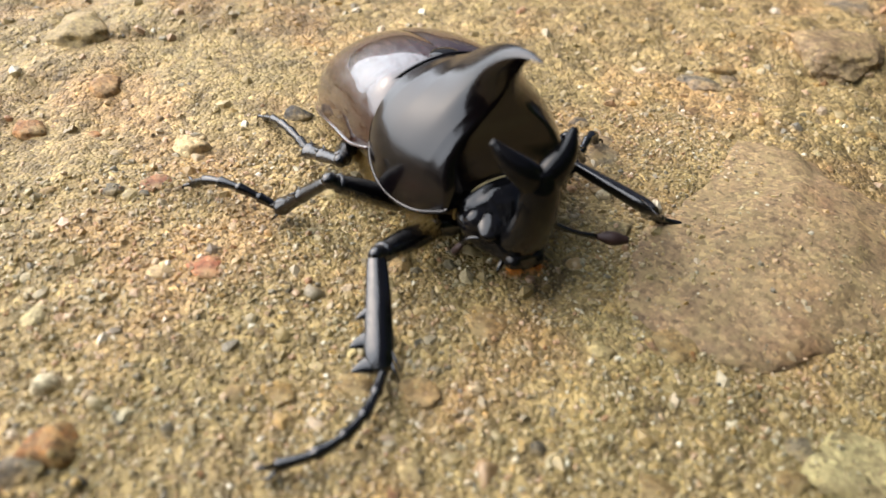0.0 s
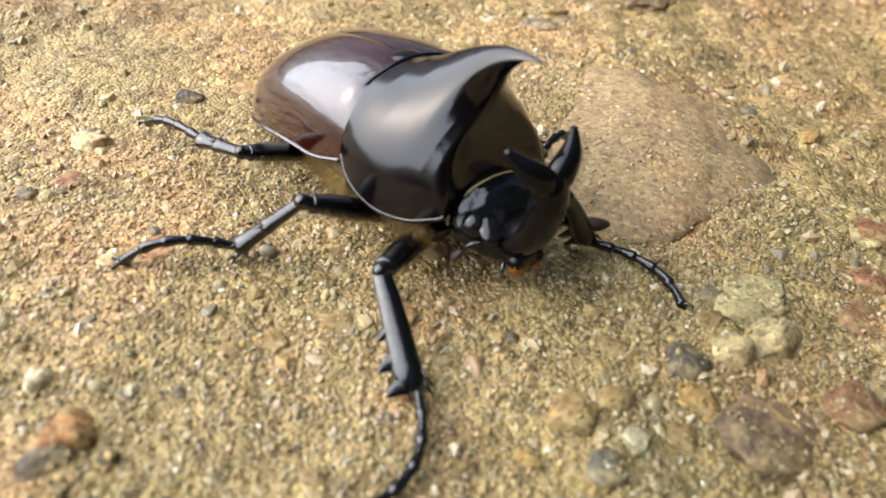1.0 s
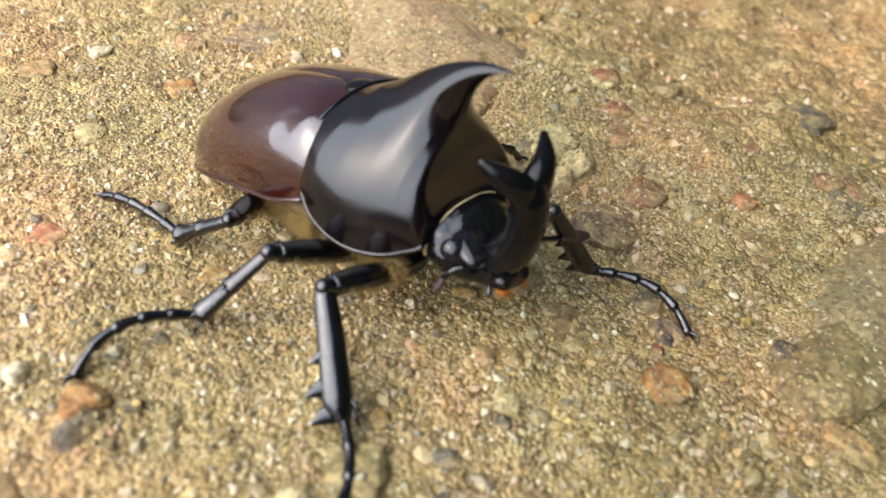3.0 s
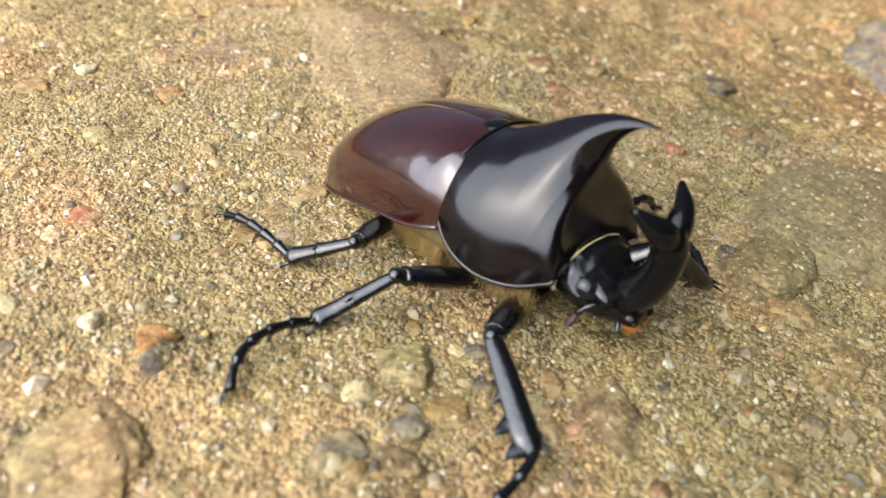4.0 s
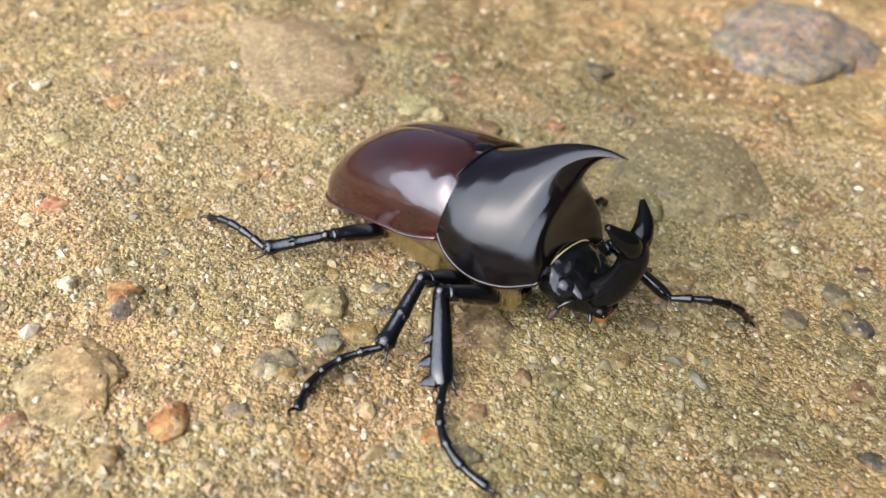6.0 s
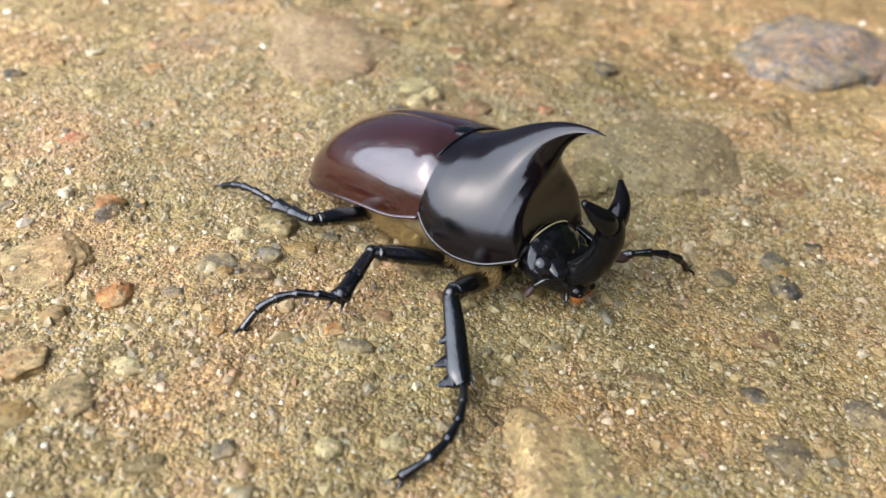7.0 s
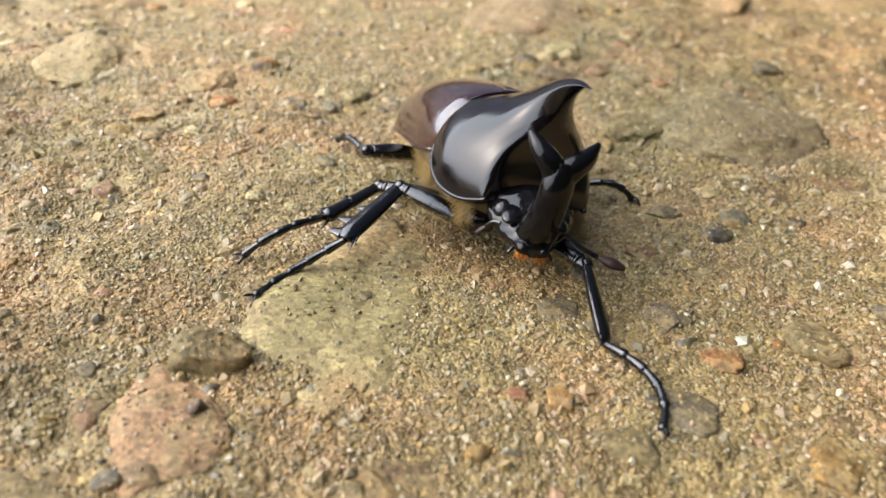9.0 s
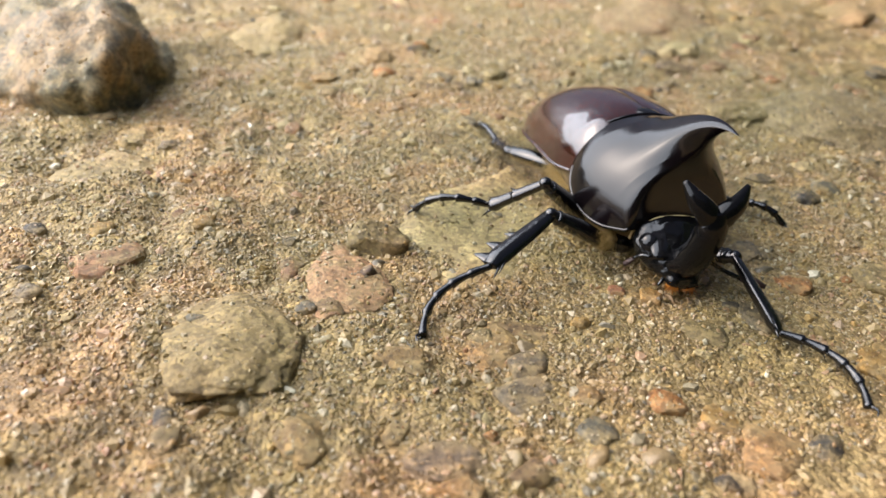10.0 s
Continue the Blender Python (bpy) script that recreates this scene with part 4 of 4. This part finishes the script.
LEFT_FRONT = [  # seconds, femur yaw and pitch, tibia yaw and pitch, tarsus yaw, pitch and roll
    (0, 101, 18, 19, -2, 115, -38, -100),
    (0.5, 82, 4, -6, -20, 14, -10, -100),
    (1, 22, 34, 93, -55, 9, -5, -90),
    (1.5, 72, 3, 21, -27, 24, -15, -95),
    (2, 18, 30, 19, -46, -1, -6, -100),
    (2.5, 6, 29, 76, -63, -4, -9, -90),
    (2.7, 16, 29, 77, -65, -2, -17, -80),
    (3.8, 95, 6, 25, -20, 106, -11, -13),
    (4, 34, 39, 72, -43, 141, -17, -1),
    (4.5, 45, -14, -26, -16, 16, -14, 30),
    (5, 76, -12, -16, -16, 23, -12, 30),
    (5.2, 62, -11, -29, -11, 23, -16, 30),
    (6.3, 94, 13, -1, -6, 54, -15, 24),
    (6.5, 105, 15, 3, -13, 52, -5, 23),
    (7, 119, 11, 1, -11, 55, -11, 20),
    (7.5, 24, 29, 20, -35, 25, -9, 10),
    (8, 70, -4, -37, -16, -10, -7, -100),
    (8.5, 69, 23, 46, -9, -27, -27, -90),
    (9, 25, 0, -5, -21, 5, -6, -90),
    (9.5, 64, 23, 5, -24, -7, -4, -90),
    (10, 30, 26, 8, -15, 20, 0, -70),
]
RIGHT_MIDDLE = [  # seconds, femur yaw and pitch, tibia yaw and pitch, tarsus yaw, pitch and roll
    (0, -85, 34, -142, -41, -137, -1, -20),
    (0.5, -73, 39, -105, -41, -115, -5, -20),
    (1, -94, 28, -128, -43, -116, -4, -10),
    (1.5, -69, 36, -96, -34, -97, -11, -10),
    (2, -71, 34, -96, -46, -98, -10, -10),
    (2.5, -91, 25, -133, -46, -90, -5, 10),
    (2.7, -85, 30, -128, -47, -104, -9, 30),
    (3.8, -119, 9, -103, -15, -74, -1, 40),
    (4, -103, 19, -113, -28, -73, -1, 60),
    (4.5, -95, 10, -77, -25, -92, -10, 90),
    (5, -87, 14, -80, -33, -81, -8, 90),
    (5.2, -102, 4, -78, -18, -83, -6, 90),
    (6.3, -88, 37, -72, -31, -97, -14, 120),
    (6.5, -93, 39, -73, -36, -101, -8, 100),
    (7, -125, 9, -65, -5, -123, -20, 30),
    (7.5, -68, 37, -106, -40, -102, -11, -40),
    (8, -104, 4, -80, -29, -109, -10, -40),
    (8.5, -152, -2, -89, -15, -110, -10, -40),
    (9, -130, -11, -58, -19, -72, -25, -33),
    (9.5, -123, 12, -145, -41, -86, -21, -27),
    (10, -83, 38, -130, -46, -117, -23, -20),
]
RIGHT_HIND = [  # seconds, femur yaw and pitch, tibia yaw and pitch, tarsus yaw, pitch and roll
    (0, -28, 17, -167, -19, -168, -6, 0),
    (0.5, -37, 23, -159, -6, -169, -12, 0),
    (1, -85, 21, -170, -15, -168, -14, 0),
    (1.5, -46, 19, -159, -18, -165, -3, 0),
    (2, -68, 14, -157, -17, -160, -10, 0),
    (2.5, -53, 15, -159, -16, -163, -10, 0),
    (2.7, -50, 16, -161, -29, -169, 2, 0),
    (3.8, -71, 20, -147, -30, -167, -3, 0),
    (4, -64, 14, -139, -24, -173, -2, 0),
    (4.5, -78, 6, -135, -17, -166, 1, 0),
    (5, -79, 5, -115, -9, -158, -4, 0),
    (5.2, -94, 5, -107, -11, -160, -3, 0),
    (6.3, -116, 6, -136, -13, -178, -9, 0),
    (6.5, -120, 4, -155, -15, -178, -12, 0),
    (7, -102, 7, -181, -12, -175, -12, 0),
    (7.5, -65, 14, -164, -16, -174, -11, 0),
    (8, -106, 9, -194, -22, -175, -12, 0),
    (8.5, -53, 13, -178, -32, -167, -16, 0),
    (9, -69, 5, -191, -24, -171, -16, 0),
    (9.5, -71, -9, -217, -9, -155, -23, 0),
    (10, -149, -16, -186, -22, -176, -15, 0),
]
LEFT_MIDDLE = [  # seconds, femur yaw and pitch, tibia yaw and pitch, tarsus yaw, pitch and roll
    (0, 77, 35, 119, -51, 129, -14, 0),
    (0.5, 90, 29, 136, -47, 91, -17, 0),
    (1, 74, 34, 109, -51, 105, -16, 0),
    (1.5, 72, 31, 99, -60, 102, -17, 0),
    (2, 85, 31, 151, -45, 90, -9, 0),
    (2.5, 90, 29, 149, -47, 98, -10, 0),
    (2.7, 96, 26, 146, -45, 90, -12, 0),
    (3.8, 99, 23, 114, -40, 72, -14, 0),
    (4, 101, 21, 69, -38, 90, -13, 0),
    (4.5, 93, 22, 59, -41, 84, -10, 0),
    (5, 105, 18, 57, -32, 85, -13, 0),
    (5.2, 102, 23, 72, -37, 44, -20, 0),
    (6.3, 110, 30, 49, -32, 119, -17, 0),
    (6.5, 120, 21, 50, -18, 129, -19, 0),
    (7, 81, 38, 95, -50, 115, -14, 0),
    (7.5, 104, 19, 64, -36, 122, -11, 0),
    (8, 144, 9, 74, -17, 123, -8, 0),
    (8.5, 139, 10, 48, -22, 80, -4, 0),
    (9, 121, 21, 143, -23, 69, 2, 0),
    (9.5, 108, 21, 63, -16, 51, 1, 0),
    (10, 116, 20, 107, -26, 53, -2, 0),
]
LEFT_HIND = [  # seconds, femur yaw and pitch, tibia yaw and pitch, tarsus yaw, pitch and roll
    (0, 43, 21, 165, -18, 172, -13, 0),
    (0.5, 80, 21, 175, -22, 172, -14, 0),
    (1, 59, 19, 167, -23, 170, -13, 0),
    (1.5, 65, 16, 163, -19, 167, -9, 0),
    (2, 57, 18, 162, -17, 168, -11, 0),
    (2.5, 53, 20, 160, -22, 172, -5, 0),
    (2.7, 56, 20, 158, -22, 173, -2, 0),
    (3.8, 68, 15, 147, -20, 174, -8, 0),
    (4, 73, 13, 146, -18, 173, -8, 0),
    (4.5, 73, 15, 129, -12, 170, -4, 0),
    (5, 94, 16, 121, -14, 176, -5, 0),
    (5.2, 98, 15, 128, -15, 177, -7, 0),
    (6.3, 116, 10, 168, -17, 178, -15, 0),
    (6.5, 110, 9, 176, -20, 177, -18, 0),
    (7, 77, 15, 174, -20, 176, -15, 0),
    (7.5, 100, 12, 188, -21, 177, -13, 0),
    (8, 65, 15, 184, -25, 173, -11, 0),
    (8.5, 67, 11, 187, -21, 174, -12, 0),
    (9, 68, 20, 207, -23, 168, -6, 0),
    (9.5, 70, 19, 193, -23, 173, -12, 0),
    (10, 89, 7, 214, -23, 168, -17, 0),
]
LEGS = {
    "right_front": ((13.0, -7.3, 3.4), (12.0, 13.5, 14.7), RIGHT_FRONT),
    "left_front": ((15.5, 1.5, 5.1), (11.2, 12.7, 14.2), LEFT_FRONT),
    "right_middle": ((6.7, -8.6, 3.3), (12.3, 11.0, 13.4), RIGHT_MIDDLE),
    "right_hind": ((-9.5, -10.1, 3.9), (10.5, 9.3, 13.8), RIGHT_HIND),
    "left_middle": ((6.7, 5.9, 3.2), (10.2, 7.1, 10.4), LEFT_MIDDLE),
    "left_hind": ((-9.3, 7.6, 3.9), (8.8, 7.5, 11.9), LEFT_HIND),
}
joints = {}
for key, (hip, lengths, rows) in LEGS.items():
    fore, mid = "front" in key, "middle" in key
    outward = -1 if "right" in key else 1
    bow = 0.2 if fore or mid else 0.09
    shin = (front_tibia if fore else back_tibia)(lengths[1], outward)
    pieces = [
        part("femur", femur(lengths[0], 1.75 if fore or mid else 1.6), LEG, beetle),
        part("tibia", shin[0], LEG, beetle, "toothed black shin" if fore else "spined black shin"),
        part("tarsus", tarsus(lengths[2], bow), LEG, beetle, "slender jointed black foot")]
    thigh, below = lengths[0], 1.0 if fore or mid else 0.9
    tagged(part("hair_fringe", joined(hairs(150, 61, ((thigh * 0.15, -0.5, -1.2 * below), (thigh * 0.85, 0.5, -0.9 * below)), (0.15, 0, -1), 1.3, 0.03, 0.35),
                                      hairs(110, 62, ((thigh * 0.15, outward * -1.5 * below, -0.6), (thigh * 0.8, outward * -1.2 * below, 0.2)), (0.15, outward * -0.8, -0.6), 1.1, 0.03, 0.35)), HAIR, pieces[0], "golden-brown bristles"), kind="stuff")
    inward = np.array(hip) + (-0.4, -outward * 1.8, 0.5)
    part("coxa", ball(inward, (2.3, 2.9, 1.9), Euler((0, 0, outward * 0.4)).to_matrix(), 14, 22), LEG, beetle, "glossy black hip joint")
    for spike in shin[1]:
        part("tooth" if fore else "spine", spike, LEG, pieces[1])
    for spike in shin[2]:
        part("spur", spike, LEG, pieces[1])
    for s in (-1, 1):
        part("claw", claw(lengths[2], s), LEG, pieces[2])
    joints[key] = (pieces, bow)

BODY_ROWS = [  # seconds, x, y, z, yaw, pitch, roll, head pitch, head yaw
    (0, -32.6, 49.9, -0.6, 6.1, -2.3, 1.3, -1.0, -5.8),
    (0.5, -22.8, 50.5, -0.3, 2.6, -1.8, 1.7, 0.0, -3.2),
    (1, -17.6, 49.9, 0.2, 2.4, -0.8, 0.2, 1.0, -3.4),
    (1.5, -11.2, 47.6, 0.0, -5.5, -5.1, 2.2, -1.2, -2.7),
    (2, -3.7, 46.1, -0.5, -14.4, -1.1, -1.5, -0.2, -4.7),
    (2.5, 2.7, 44.1, 0.2, -14.3, -5.3, -1.7, -1.9, -1.9),
    (2.7, 3.3, 42.3, 0.5, -15.4, -7.8, -1.0, -2.6, -4.4),
    (3.8, 30.1, 34.7, -0.2, -28.5, -3.3, 0.8, 0.4, 1.7),
    (4, 29.9, 33.6, -0.3, -31.8, -2.8, 0.6, -1.1, 2.6),
    (4.5, 33.6, 32.8, 0.0, -37.0, -6.2, -1.9, -1.4, 0.7),
    (5, 35.4, 31.3, 0.2, -44.6, -6.1, -1.2, -2.3, -3.4),
    (5.2, 36.6, 32.5, 0.2, -41.0, -4.5, -0.4, -2.5, -0.1),
    (6.3, 47.8, 24.2, -0.8, -29.3, 2.4, 0.2, 1.4, 3.6),
    (6.5, 48.9, 20.9, -0.9, -27.8, 4.7, 0.8, 2.0, 2.3),
    (7, 53.5, 17.9, -0.1, -22.9, 2.1, -1.0, 0.7, 1.0),
    (7.5, 59.3, 10.2, -0.0, -29.0, 0.4, 0.4, -1.0, 0.2),
    (8, 66.0, 12.5, 1.1, -16.9, -0.3, -4.1, 0.1, -1.1),
    (8.5, 74.3, 2.8, 0.8, -22.8, 0.9, -4.0, -0.2, -5.4),
    (9, 79.3, 0.2, 1.2, -22.7, -1.6, -11.1, -5.0, -11.3),
    (9.5, 87.0, -7.6, 0.6, -26.0, 2.0, -9.6, -4.7, -9.7),
    (10, 96.8, -9.4, 0.5, -16.6, 6.5, -5.2, -2.8, -3.7),
]


def smooth_at(times, values, t):
    """Values between the rows, on a curve that keeps within them."""
    times, values = np.asarray(times, float), np.asarray(values, float)
    k = int(np.clip(np.searchsorted(times, t, "right") - 1, 0, len(times) - 2))
    slope = np.diff(values, axis=0) / np.diff(times)[:, None]
    def lean(i):
        if i == 0 or i == len(times) - 1:
            return np.zeros(values.shape[1])
        a, b = slope[i - 1], slope[i]
        return np.where(a * b > 0, 2 * a * b / np.where(a + b == 0, 1, a + b), 0)
    h = times[k + 1] - times[k]
    f = (t - times[k]) / h
    return ((2 * f ** 3 - 3 * f ** 2 + 1) * values[k] + (f ** 3 - 2 * f ** 2 + f) * h * lean(k) + (3 * f ** 2 - 2 * f ** 3) * values[k + 1] + (f ** 3 - f ** 2) * h * lean(k + 1))


def aimed(place, yaw, pitch, roll=0.0):
    return Matrix.Translation(Vector(place) * MM) @ pose(0, 0, 0, 0, 0, yaw) @ pose(0, 0, 0, 0, -pitch, 0) @ pose(0, 0, 0, roll, 0, 0)


def sinks(at, length, bow):
    """Whether the middle of a foot would lie in the soil."""
    for q in tarsus_spine(length, bow, 9)[2:8]:
        p = at @ Vector(q * MM) / MM
        if p.z < float(height(p.x, p.y)) + 0.45:
            return True
    return False


def motions():
    times = [r[0] for r in BODY_ROWS]
    values = [r[1:] for r in BODY_ROWS]
    steps = [round(k * 0.1, 1) for k in range(101)]
    body, nod = [], []
    for t in steps:
        x, y, z, yaw, pitch, roll, nod_pitch, nod_yaw = smooth_at(times, values, t)
        body.append((t, aimed((x, y, z), yaw, -pitch, roll)))
        nod.append((t, aimed(NECK, nod_yaw, -nod_pitch)))
    walk(beetle, body)
    walk(head, nod)
    for key, (hip, lengths, rows) in LEGS.items():
        paths = ([], [], [])
        for t in steps:
            a = smooth_at([r[0] for r in rows], [r[1:] for r in rows], t)
            stand = body[round(t * 10)][1]
            place = Vector(hip)
            for n in range(3):
                roll = (0.0, -40.0 if key == "left_front" else 0.0, a[6])[n]
                turned = aimed(place, a[2 * n], a[2 * n + 1], roll)
                upright = 360 * round(roll / 360)
                while n == 2 and abs(roll - upright) > 4 and sinks(stand @ turned, lengths[2], joints[key][1]):
                    roll += 4 if roll < upright else -4  # the foot arches over the soil
                    turned = aimed(place, a[4], a[5], roll)
                paths[n].append((t, turned))
                place = place + (turned.to_3x3() @ Vector((lengths[n], 0, 0)))
        for piece, path in zip(joints[key][0], paths):
            walk(piece, path)


motions()
